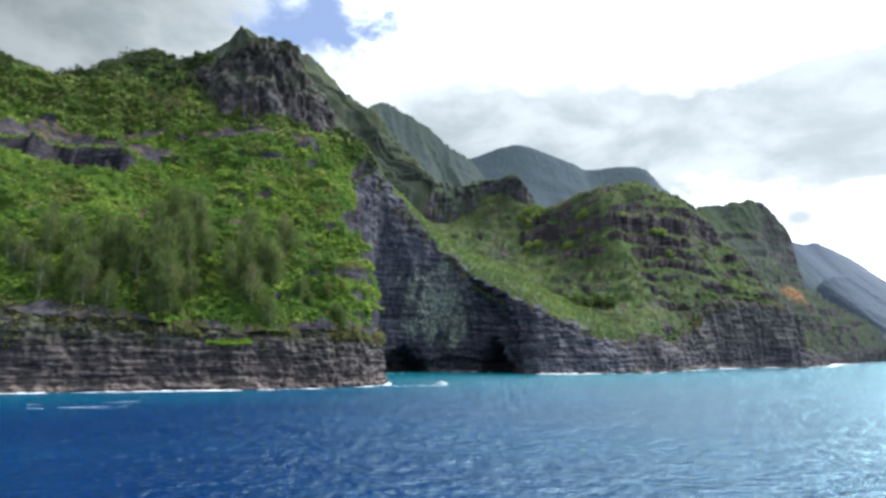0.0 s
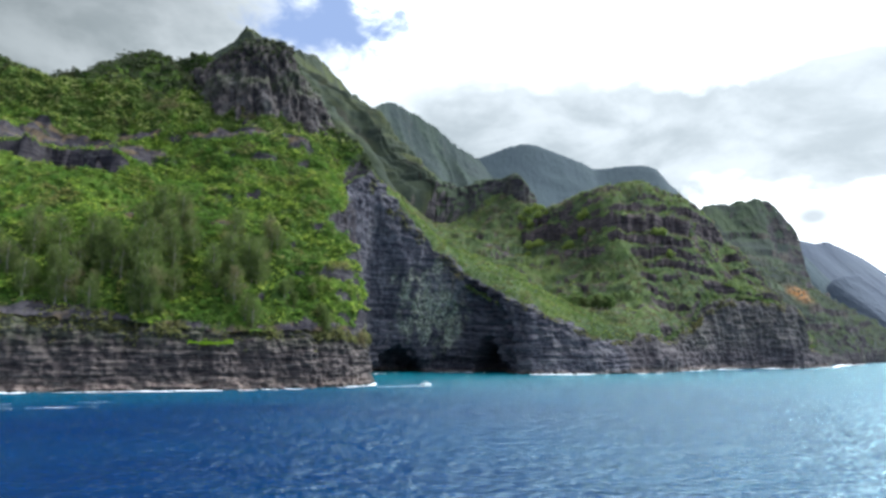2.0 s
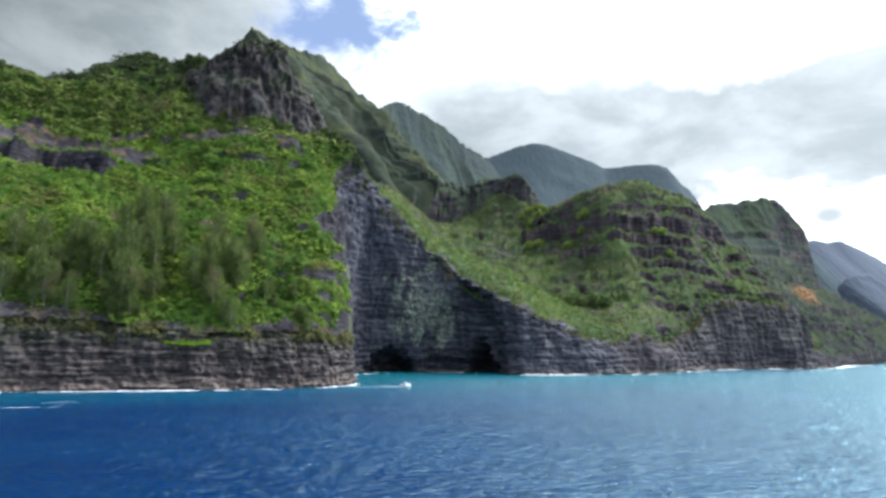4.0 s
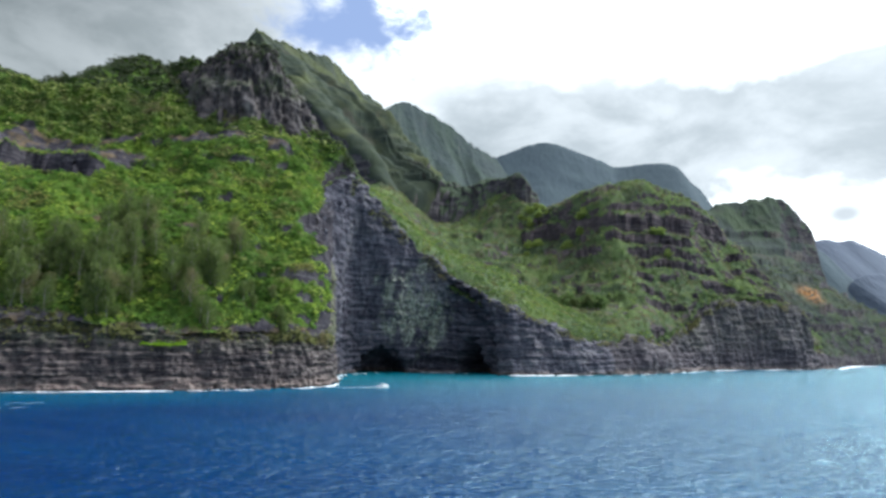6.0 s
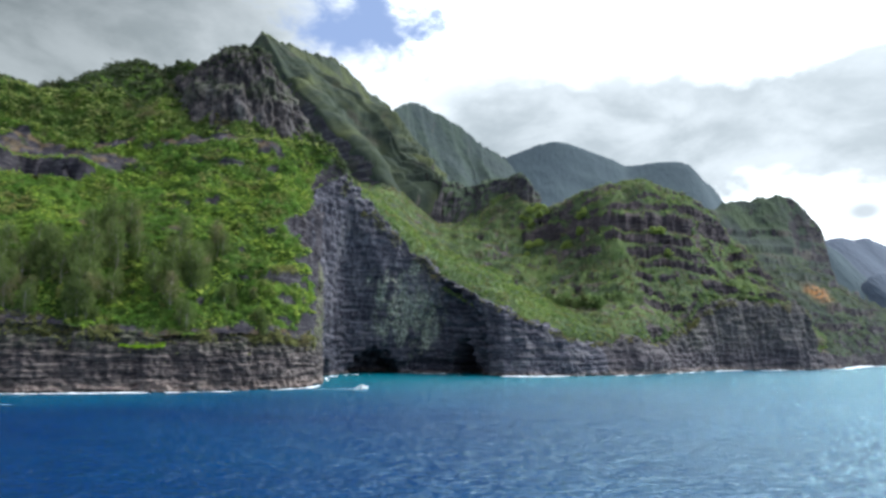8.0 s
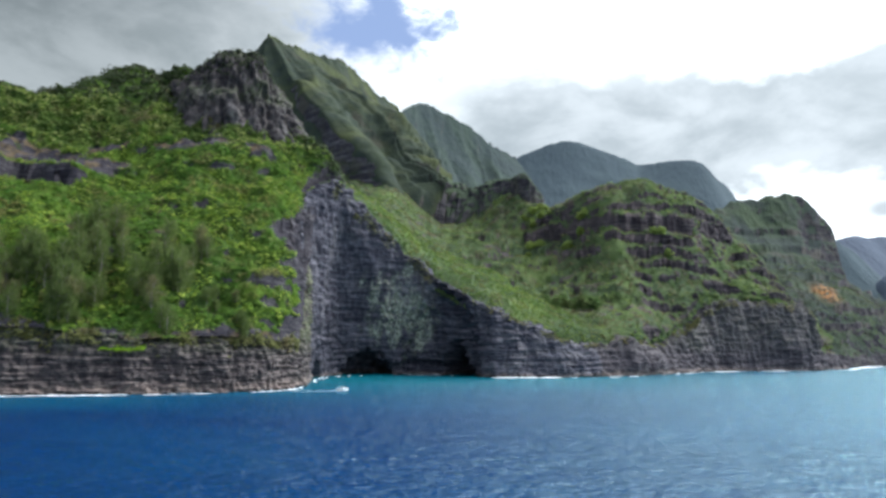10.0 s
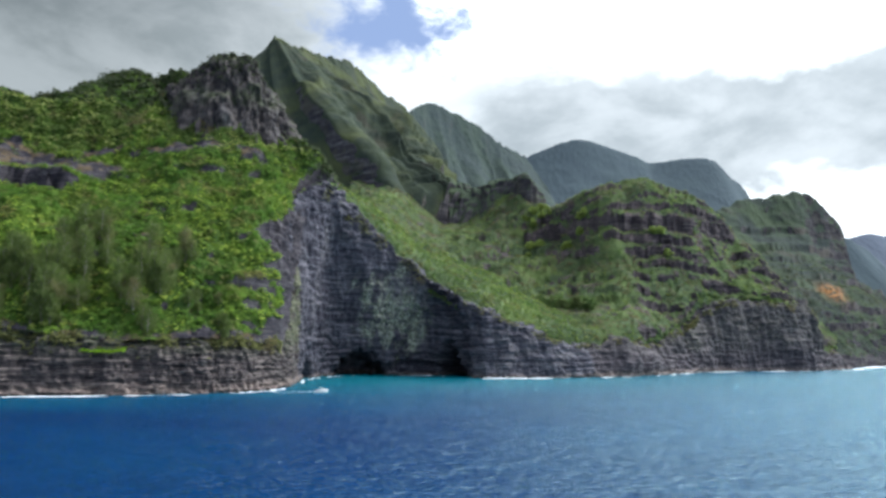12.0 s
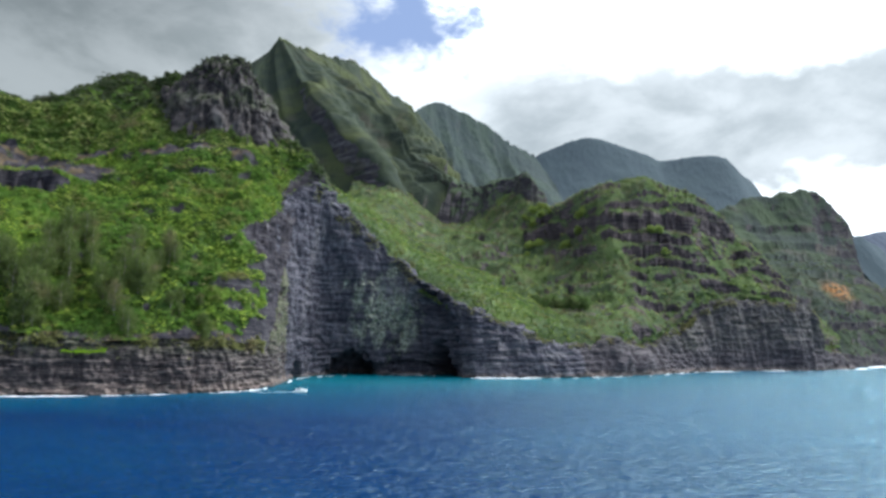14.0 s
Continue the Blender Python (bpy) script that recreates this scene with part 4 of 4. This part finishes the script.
# The high peak with its fluted flank, then the ridges behind it, paler with distance.
PK_FOOT = [(-520, 560, 90), (-330, 560, 110), (-140, 600, 80), (-60, 632, 125), (-40, 690, 138), (-35, 725, 145), (-25, 745, 150), (-10, 760, 150), (10, 790, 150)]
PK_1 = [(-510, 640, 180), (-340, 640, 190), (-175, 640, 135), (-88, 668, 180), (-80, 735, 190), (-72, 778, 200), (-62, 825, 208), (-45, 850, 200), (-20, 860, 190)]
PK_2 = [(-500, 720, 260), (-345, 720, 270), (-235, 700, 215), (-156, 707, 264), (-135, 790, 252), (-118, 840, 262), (-105, 920, 272), (-85, 960, 265), (-50, 980, 240)]
PK_3 = [(-490, 790, 310), (-345, 790, 355), (-297, 785, 325), (-232, 792, 350), (-205, 862, 345), (-180, 925, 345), (-155, 1040, 350), (-140, 1100, 340), (-100, 1120, 300)]
PK_4 = [(-480, 830, 345), (-345, 835, 405), (-322, 838, 406), (-285, 845, 425), (-262, 920, 428), (-240, 1010, 440), (-215, 1130, 440), (-190, 1220, 430), (-140, 1240, 380)]
PK_RIDGE = [(-450, 860, 360), (-345, 868, 432), (-324, 873, 453), (-313, 875, 461), (-291, 965, 474), (-271, 1080, 513), (-245, 1190, 508), (-211, 1309, 503), (-150, 1340, 430)]
PK_BACK = [(-460, 980, 300), (-380, 990, 340), (-360, 995, 350), (-350, 1000, 360), (-330, 1080, 380), (-310, 1180, 400), (-290, 1280, 400), (-260, 1400, 400), (-200, 1420, 350)]
PEAK_SPURS = (
    ([(-268, 872, 418), (-186, 745, 296), (-122, 690, 222), (-72, 640, 160)], 20, 30),
    ([(-275, 940, 452), (-194, 847, 330), (-161, 822, 290), (-97, 790, 236), (-62, 719, 165)], 38, 38),
    ([(-270, 1025, 480), (-204, 1005, 389), (-130, 960, 310), (-80, 850, 230)], 40, 42),
    ([(-235, 1180, 480), (-170, 1120, 380), (-110, 1040, 310)], 32, 42),
)
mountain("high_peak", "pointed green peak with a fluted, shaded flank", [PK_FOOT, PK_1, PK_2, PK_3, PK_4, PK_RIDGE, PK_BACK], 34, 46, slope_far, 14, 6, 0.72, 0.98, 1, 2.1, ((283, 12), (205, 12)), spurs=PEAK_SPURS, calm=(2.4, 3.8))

R2_FOOT = [(-200, 1250, 240), (-90, 1150, 215), (-30, 1050, 190), (20, 1000, 170), (80, 1000, 150), (160, 1050, 140)]
R2_1 = [(-205, 1290, 380), (-140, 1320, 350), (-90, 1350, 340), (-30, 1400, 320), (40, 1450, 310), (130, 1500, 280)]
R2_2 = [(-212, 1315, 460), (-175, 1420, 490), (-140, 1520, 490), (-80, 1620, 480), (-10, 1720, 470), (90, 1800, 440)]
R2_RIDGE = [(-217, 1340, 513), (-197, 1491, 587), (-150, 1610, 603), (-100, 1710, 600), (-40, 1860, 590), (15, 1974, 592)]
R2_BACK = [(-280, 1450, 420), (-260, 1600, 480), (-220, 1720, 500), (-170, 1820, 500), (-110, 1960, 500), (-50, 2080, 500)]
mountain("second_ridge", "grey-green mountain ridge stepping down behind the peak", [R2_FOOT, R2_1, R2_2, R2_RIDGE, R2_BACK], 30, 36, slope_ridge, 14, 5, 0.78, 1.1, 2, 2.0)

R3_RIDGE = [(-185, 2600, 661), (8, 2600, 772), (76, 2600, 800), (155, 2600, 829), (234, 2600, 834), (334, 2600, 798), (432, 2600, 757), (487, 2600, 731), (596, 2600, 743), (672, 2600, 744), (725, 2600, 727), (770, 2600, 675), (818, 2600, 625), (850, 2600, 560), (930, 2600, 420)]
R3_MID = [(x + 10, 2330, 0.62 * z + 20) for x, y, z in R3_RIDGE]
R3_FOOT = [(x + 20, 1880, 0.2 * z) for x, y, z in R3_RIDGE]
R3_BACK = [(x, 2900, 350) for x, y, z in R3_RIDGE]
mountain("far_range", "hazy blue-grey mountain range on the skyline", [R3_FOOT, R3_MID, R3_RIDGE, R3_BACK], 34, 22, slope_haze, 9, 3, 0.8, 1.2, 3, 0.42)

RH_FOOT = [(236, 600, -5), (300, 606, -5), (325, 640, -5), (372, 700, -5), (425, 760, -5), (480, 840, -5), (560, 960, -5), (680, 1100, -5)]
RH_1 = [(236, 640, 40), (300, 640, 24), (330, 672, 22), (376, 722, 20), (426, 772, 18), (485, 850, 18), (565, 965, 20), (690, 1110, 20)]
RH_2 = [(244, 700, 90), (310, 700, 75), (345, 720, 68), (378, 760, 72), (420, 800, 62), (480, 870, 60), (560, 985, 40), (690, 1130, 40)]
RH_3 = [(258, 797, 134), (325, 840, 140), (356, 880, 160), (392, 870, 140), (420, 890, 120), (465, 925, 100), (530, 1010, 70), (690, 1150, 55)]
RH_RIDGE = [(266, 874, 178), (331, 910, 210), (362, 925, 215), (392, 932, 222), (425, 942, 218), (465, 955, 178), (475, 975, 120), (690, 1200, 70)]
RH_BACK = [(x - 20, y + 150, z * 0.6) for x, y, z in RH_RIDGE]
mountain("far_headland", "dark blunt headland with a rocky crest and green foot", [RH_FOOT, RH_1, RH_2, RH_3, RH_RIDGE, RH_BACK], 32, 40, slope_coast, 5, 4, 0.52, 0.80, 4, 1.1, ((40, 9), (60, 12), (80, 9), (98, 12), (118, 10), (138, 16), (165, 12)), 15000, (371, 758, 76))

SPUR_A = [(800, 1900, 252), (864, 1900, 305), (897, 1900, 319), (932, 1900, 324), (968, 1900, 319), (998, 1900, 322), (1026, 1900, 311), (1065, 1900, 291), (1110, 1900, 264), (1176, 1900, 206), (1400, 1900, 60)]
SPUR_B = [(675, 1550, 259), (724, 1550, 259), (741, 1550, 246), (764, 1550, 231), (777, 1550, 208), (790, 1550, 170), (812, 1550, 145), (839, 1550, 114), (877, 1550, 77)]
SPUR_C = [(688, 1400, 53), (719, 1400, 109), (738, 1400, 152), (755, 1400, 166), (777, 1400, 171), (803, 1400, 168), (822, 1400, 138), (858, 1400, 66)]


def far_spur(name, label, ridge, drop, mat, seed):
    foot = [(x + 0.1 * drop, y - drop, -5) for x, y, z in ridge]
    mid = [(x + 0.04 * drop, y - 0.45 * drop, z * 0.5) for x, y, z in ridge]
    back = [(x, y + 300, z * 0.4) for x, y, z in ridge]
    return mountain(name, label, [foot, mid, ridge, back], 24, 24, mat, 2.5, 2, 0.8, 1.2, seed, 0.9)


# the spurs' pale blue is haze painted into their slope colours
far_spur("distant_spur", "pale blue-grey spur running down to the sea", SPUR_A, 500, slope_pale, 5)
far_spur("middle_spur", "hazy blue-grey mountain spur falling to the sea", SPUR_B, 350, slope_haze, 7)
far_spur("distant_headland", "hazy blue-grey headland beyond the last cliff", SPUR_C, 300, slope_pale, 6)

# ---- foam along the shore ----
def foam_line(name, label, path, width, seed, gaps=0.0, height=0.5, step=0.7):
    """Broken white water along a shore line, as a strip of torn patches."""
    c = np.array(path, float)
    seg = max(2, int(np.linalg.norm(np.diff(c, axis=0), axis=1).mean() / step))
    line = catmull(c, seg, 0)
    t = np.gradient(line, axis=0)
    t /= np.linalg.norm(t, axis=1)[:, None]
    out = np.stack([t[:, 1], -t[:, 0]], 1)
    across = np.linspace(-0.3, 1.0, 8)
    g = np.zeros((8, len(line), 3))
    for a, f in enumerate(across):
        g[a, :, :2] = line + out * (f * width)
    p = g.reshape(-1, 3)
    q = p + (0, 0, seed * 9.0)
    p[:, :2] += 0.9 * np.stack([fbm(q, 3.0, 2), fbm(q + 40, 3.0, 2)], 1)
    f = np.repeat(across, len(line))
    dense = fbm(q, (6.0, 6.0, 6.0), 4, 0.6) + 0.9 * fbm(q, 30.0, 2) - gaps - 1.2 * np.abs(f) ** 1.5 + 0.35
    p[:, 2] = 0.05 + height * np.clip(dense, 0, 1) * (0.4 + np.abs(fbm(q, 1.2, 2, 0.6, 3)))
    faces = grid_faces(8, len(line))
    keep = dense[faces].mean(1) > 0
    ob = new(name, mesh_of(name, p, faces[keep], foam_mat))
    return tagged(ob, label, "foam", kind="stuff")


foam_line("foam", "white surf washing the foot of the headland", [(-118, 163), (-90, 176), (-64, 187), (-45, 198), (-32.5, 210), (-26, 226), (-26.5, 238)], 1.2, 1, -0.4, 0.2)
foam_line("foam", "white surf behind the headland's corner", [(-34, 276), (-39, 290), (-42, 304), (-42, 318)], 1.4, 9, 0.1, 0.3)
foam_line("foam", "thin white surf at the foot of the bay wall", [(-44, 318), (-36, 343), (-16, 362), (6, 365), (22, 355)], 1.8, 2, 0.3, 0.5)
foam_line("foam", "white surf below the low cliffs", [(36, 343), (58, 349), (81, 363), (119, 392), (149, 440), (170, 472), (190, 497), (219, 520), (253, 538), (282, 556)], 3.0, 3, 0.3, 0.4)
foam_line("foam", "thin surf at the far shore", [(300, 580), (328, 616), (376, 696), (430, 756)], 5.0, 4, 0.0, 0.8, 2.0)
foam_line("foam", "long thin foam streaks on the dark water", [(-92, 133), (-78, 140), (-66, 146)], 0.4, 5, 0.62, 0.04)
foam_line("foam", "long thin foam streaks on the dark water", [(-88, 122), (-77, 128), (-60, 135)], 0.36, 6, 0.62, 0.04)

# ---- trees ----
def ground_at(g, x, y):
    p = g.reshape(-1, 3)
    return p[np.argmin((p[:, 0] - x) ** 2 + (p[:, 1] - y) ** 2)]


def limb(bm, a, b, r0, r1, sides=6):
    """A tapered, slightly bent limb."""
    a, b = Vector(a), Vector(b)
    rings = []
    side = (b - a).cross(Vector((0.3, 0.9, 0.1))).normalized()
    other = (b - a).normalized().cross(side)
    for i in range(5):
        f = i / 4
        c = a.lerp(b, f) + side * (0.06 * (b - a).length * math.sin(math.pi * f))
        r = r0 + (r1 - r0) * f
        rings.append([bm.verts.new(c + (side * math.cos(k * math.tau / sides) + other * math.sin(k * math.tau / sides)) * r) for k in range(sides)])
    for u, v in zip(rings, rings[1:]):
        for k in range(sides):
            bm.faces.new((u[k], u[(k + 1) % sides], v[(k + 1) % sides], v[k]))
    bm.faces.new(rings[-1])


def blades(name, centres, spread, n, length, width, droop, mat, parent, rng):
    """A crown of many narrow or broad leaf blades round the limb ends."""
    cen = centres[rng.integers(len(centres), size=n)] + rng.normal(size=(n, 3)) * spread
    d = rng.normal(size=(n, 3))
    d[:, 2] -= droop
    d /= np.linalg.norm(d, axis=1)[:, None]
    w = np.cross(d, rng.normal(size=(n, 3)))
    w /= np.linalg.norm(w, axis=1)[:, None]
    le = (length * rng.uniform(0.6, 1.4, n))[:, None]
    wi = (width * rng.uniform(0.6, 1.4, n))[:, None]
    v = np.stack([cen - d * le * 0.5 - w * wi, cen - d * le * 0.5 + w * wi, cen + d * le * 0.5], 1)
    ob = new(name, mesh_of(name, v.reshape(-1, 3), np.arange(3 * n).reshape(-1, 3), mat))
    ob.parent = parent
    return ob


def make_tree(name, label, h, seed, mat, droop, crown_w, n, length, width, low=0.3):
    rng = np.random.default_rng(seed)
    root = thing(name, label, "tree", group=label.split(" on ")[0])
    bm = bmesh.new()
    lean = rng.normal(size=2) * 0.06 * h
    limb(bm, (0, 0, -1.0), (lean[0], lean[1], 0.92 * h), 0.03 * h, 0.006 * h, 8)
    ends = []
    for i in range(13):
        f = low + (0.93 - low) * i / 12
        a = i * 2.4 + rng.uniform(-0.4, 0.4)
        reach = crown_w * (1.05 - 0.75 * abs(f - 0.45) / 0.55) * rng.uniform(0.6, 1.15)
        b = (lean[0] * f + reach * math.cos(a), lean[1] * f + reach * math.sin(a), min(h, f * h + 0.12 * h * rng.uniform(0.2, 1.3)))
        limb(bm, (lean[0] * f, lean[1] * f, f * h * 0.95), b, 0.010 * h, 0.003 * h, 5)
        for q in (0.45, 0.75, 1.0):
            ends.append((lean[0] * f * (1 - q) + b[0] * q, lean[1] * f * (1 - q) + b[1] * q, f * h * 0.95 * (1 - q) + b[2] * q - droop * 0.04 * h))
    ends.append((lean[0], lean[1], 0.97 * h))
    part("trunk", bm, bark, root)
    blades("crown", np.array(ends), 0.065 * h, n, length, width, droop, mat, root, rng)
    return root


def plant(models, g, spots, rng, lo, hi):
    for i, (x, y) in enumerate(spots):
        q = ground_at(g, x, y)
        k = rng.uniform(lo, hi)
        m = pose(q[0], q[1], q[2] - 0.4, 0, 0, rng.uniform(0, 360)) @ Matrix.Diagonal((k, k, k, 1))
        src = models[i % len(models)]
        if i < len(models):
            src.matrix_basis = m
        else:
            copy = copy_thing(src, pose(q[0], q[1], q[2] - 0.4, 0, 0, rng.uniform(0, 360)))
            copy.scale = (k, k, k)


TREES = np.random.default_rng(21)
iron = [make_tree("ironwood_tree", "feathery olive-grey ironwood tree on the steep slope", 13.0, 50 + i, needle, 2.4, 3.3, 820, 1.7, 0.12, 0.12) for i in range(4)]
spots = []
for x0, x1, y0, y1, n in ((-132, -101, 180, 204, 22), (-104, -84, 190, 222, 30), (-75, -58, 202, 230, 20)):
    spots += [(TREES.uniform(x0, x1), TREES.uniform(y0, y1)) for _ in range(n)]
plant(iron, g_slope, spots, TREES, 0.6, 1.15)
small = [make_tree("coast_tree", "small bushy tree on the cliff edge", 6.0, 70 + i, needle, 0.8, 2.0, 500, 0.8, 0.16) for i in range(2)]
plant(small, g_slope, [(TREES.uniform(-56, -38), TREES.uniform(214, 224)) for _ in range(10)] + [(-69, 205), (-73, 206), (-84, 192), (-90, 188)], TREES, 0.6, 1.0)
ridge_tree = [make_tree("ridge_tree", "small dark tree on the headland ridge", 6.5, 80 + i, leaf_dark, 0.2, 2.6, 420, 0.9, 0.4, 0.45) for i in range(3)]
RIDGE_LINE = g_slope[46 * 5]
picks = RIDGE_LINE[TREES.integers(100, 400, size=34)]
plant(ridge_tree, g_slope, [(q[0], q[1] - 1) for q in picks], TREES, 0.2, 0.5)
dark_tree = [make_tree("broad_tree", "rounded dark green broadleaf tree above the low cliff", 11.0, 90 + i, leaf_broad, 0.0, 6.0, 1300, 1.3, 0.6, 0.3) for i in range(2)]
plant(dark_tree, g_hill, [(72, 436), (80, 438), (88, 440), (96, 444), (66, 440), (76, 444), (84, 448), (92, 450)], TREES, 0.6, 0.95)
kukui_leaf = make_leaf("pale_leaves", (0.24, 0.31, 0.08), (0.31, 0.39, 0.11), (0.28, 0.33, 0.09))
pale_tree = [make_tree("kukui_tree", "pale yellow-green spreading tree on the terrace", 9.0, 95 + i, kukui_leaf, 0.0, 6.5, 1500, 1.2, 0.55, 0.12) for i in range(2)]
plant(pale_tree, g_hill, [(62 + TREES.uniform(-12, 16), 615 + TREES.uniform(-12, 14)) for _ in range(13)] + [(58 + TREES.uniform(-7, 9), 585 + TREES.uniform(-8, 8)) for _ in range(11)] + [(92 + TREES.uniform(-10, 10), 556 + TREES.uniform(-4, 4)) for _ in range(7)] + [(158 + TREES.uniform(-8, 8), 531 + TREES.uniform(-6, 4)) for _ in range(4)], TREES, 0.4, 0.75)

# bright grass on the notch of the sea cliff
notch = land([[(-74, 190.2, 13.4), (-70, 191.8, 13.0), (-66, 193.6, 13.0), (-62.5, 195.4, 13.3)], [(-75, 193.5, 14.8), (-71, 195, 14.4), (-67, 197, 14.4), (-64, 198.5, 14.6)]], 12, 16)
grass = thing("grass_ledge", "bright yellow-green grass on a notch in the cliff", "grass")
grass_leaf = make_leaf("bright_grass", (0.14, 0.26, 0.018), (0.23, 0.37, 0.03), (0.20, 0.30, 0.03))
sheet("turf", notch, grass_leaf, grass)
scatter("tufts", notch, np.zeros(notch.shape[0] * notch.shape[1]), 400, 0.5, 6, grass_leaf, grass, "", 8)

# ---- the boat ----
def hull_mesh(stations, mat, name, parent, label=""):
    """A hull lofted through stations of (along, half beam, keel, gunwale)."""
    bm = bmesh.new()
    rows = []
    for x, w, keel, top in stations:
        ring = [(-w, top), (-0.92 * w, 0.4 * top + 0.1), (-0.6 * w, keel * 0.4), (0, keel), (0.6 * w, keel * 0.4), (0.92 * w, 0.4 * top + 0.1), (w, top)]
        rows.append([bm.verts.new((x, y, z)) for y, z in ring])
    for a, b in zip(rows, rows[1:]):
        for k in range(6):
            bm.faces.new((a[k], a[k + 1], b[k + 1], b[k]))
        bm.faces.new((a[0], b[0], b[6], a[6]))
    bm.faces.new(rows[0])
    bmesh.ops.recalc_face_normals(bm, faces=bm.faces)
    return part(name, bm, mat, parent, label)


def block(name, size, at, mat, parent, label="", taper=1.0, bevel=0.06):
    bm = bmesh.new()
    bmesh.ops.create_cube(bm, size=1)
    for v in bm.verts:
        k = taper if v.co.z > 0 else 1.0
        v.co = Vector((v.co.x * size[0] * k, v.co.y * size[1] * k, v.co.z * size[2])) + Vector(at)
    bmesh.ops.bevel(bm, geom=bm.edges[:], offset=bevel, segments=2, affect="EDGES")
    return part(name, bm, mat, parent, label)


gelcoat = make_plain("white_gelcoat", (0.80, 0.80, 0.78), 0.3, 0.04, 1.0)
dark_glass = make_plain("dark_glass", (0.03, 0.035, 0.04), 0.1, 0.1, 1.0)
motor_grey = make_plain("motor_grey", (0.10, 0.10, 0.11), 0.4, 0.1, 0.5)
boat = thing("motorboat", "small white motorboat throwing spray off the headland", "boat")
hull_mesh([(-3.4, 1.15, -0.25, 0.9), (-1.5, 1.25, -0.35, 0.95), (1.0, 1.15, -0.35, 1.1), (2.6, 0.7, -0.2, 1.3), (3.5, 0.06, 0.3, 1.5)], gelcoat, "hull", boat)
cabin = block("cabin", (2.0, 1.7, 0.9), (0.5, 0, 1.45), gelcoat, boat, taper=0.85)
block("windscreen", (0.12, 1.4, 0.45), (1.42, 0, 1.6), dark_glass, cabin, "dark glass windscreen", 0.9, 0.02)
block("hardtop", (2.6, 1.8, 0.12), (-0.3, 0, 2.35), gelcoat, boat, bevel=0.05)
for y in (-0.75, 0.75):
    for x in (-1.3, 0.7):
        bm = bmesh.new()
        limb(bm, (x, y, 0.9), (x, y, 2.32), 0.04, 0.04)
        part("post", bm, gelcoat, boat)
block("outboard_motor", (0.5, 0.45, 0.9), (-3.6, 0, 0.75), motor_grey, boat, "dark grey outboard motor", 0.8)
boat.matrix_basis = pose(-7.3, 223.5, -0.05, 0, -4, 40) @ Matrix.Diagonal((0.6, 0.6, 0.6, 1))
foam_line("foam", "white spray and wake trailing behind the motorboat", [(-6.6, 224.4), (-8.6, 222.4), (-11.5, 220.4), (-16, 218.4), (-22, 216.6)], 0.5, 7, -0.15, 0.3, 0.3)
foam_line("foam", "white spray and wake trailing behind the motorboat", [(-6.2, 225.0), (-7.4, 223.6), (-8.8, 222.6)], 0.9, 8, -0.6, 1.5, 0.25)
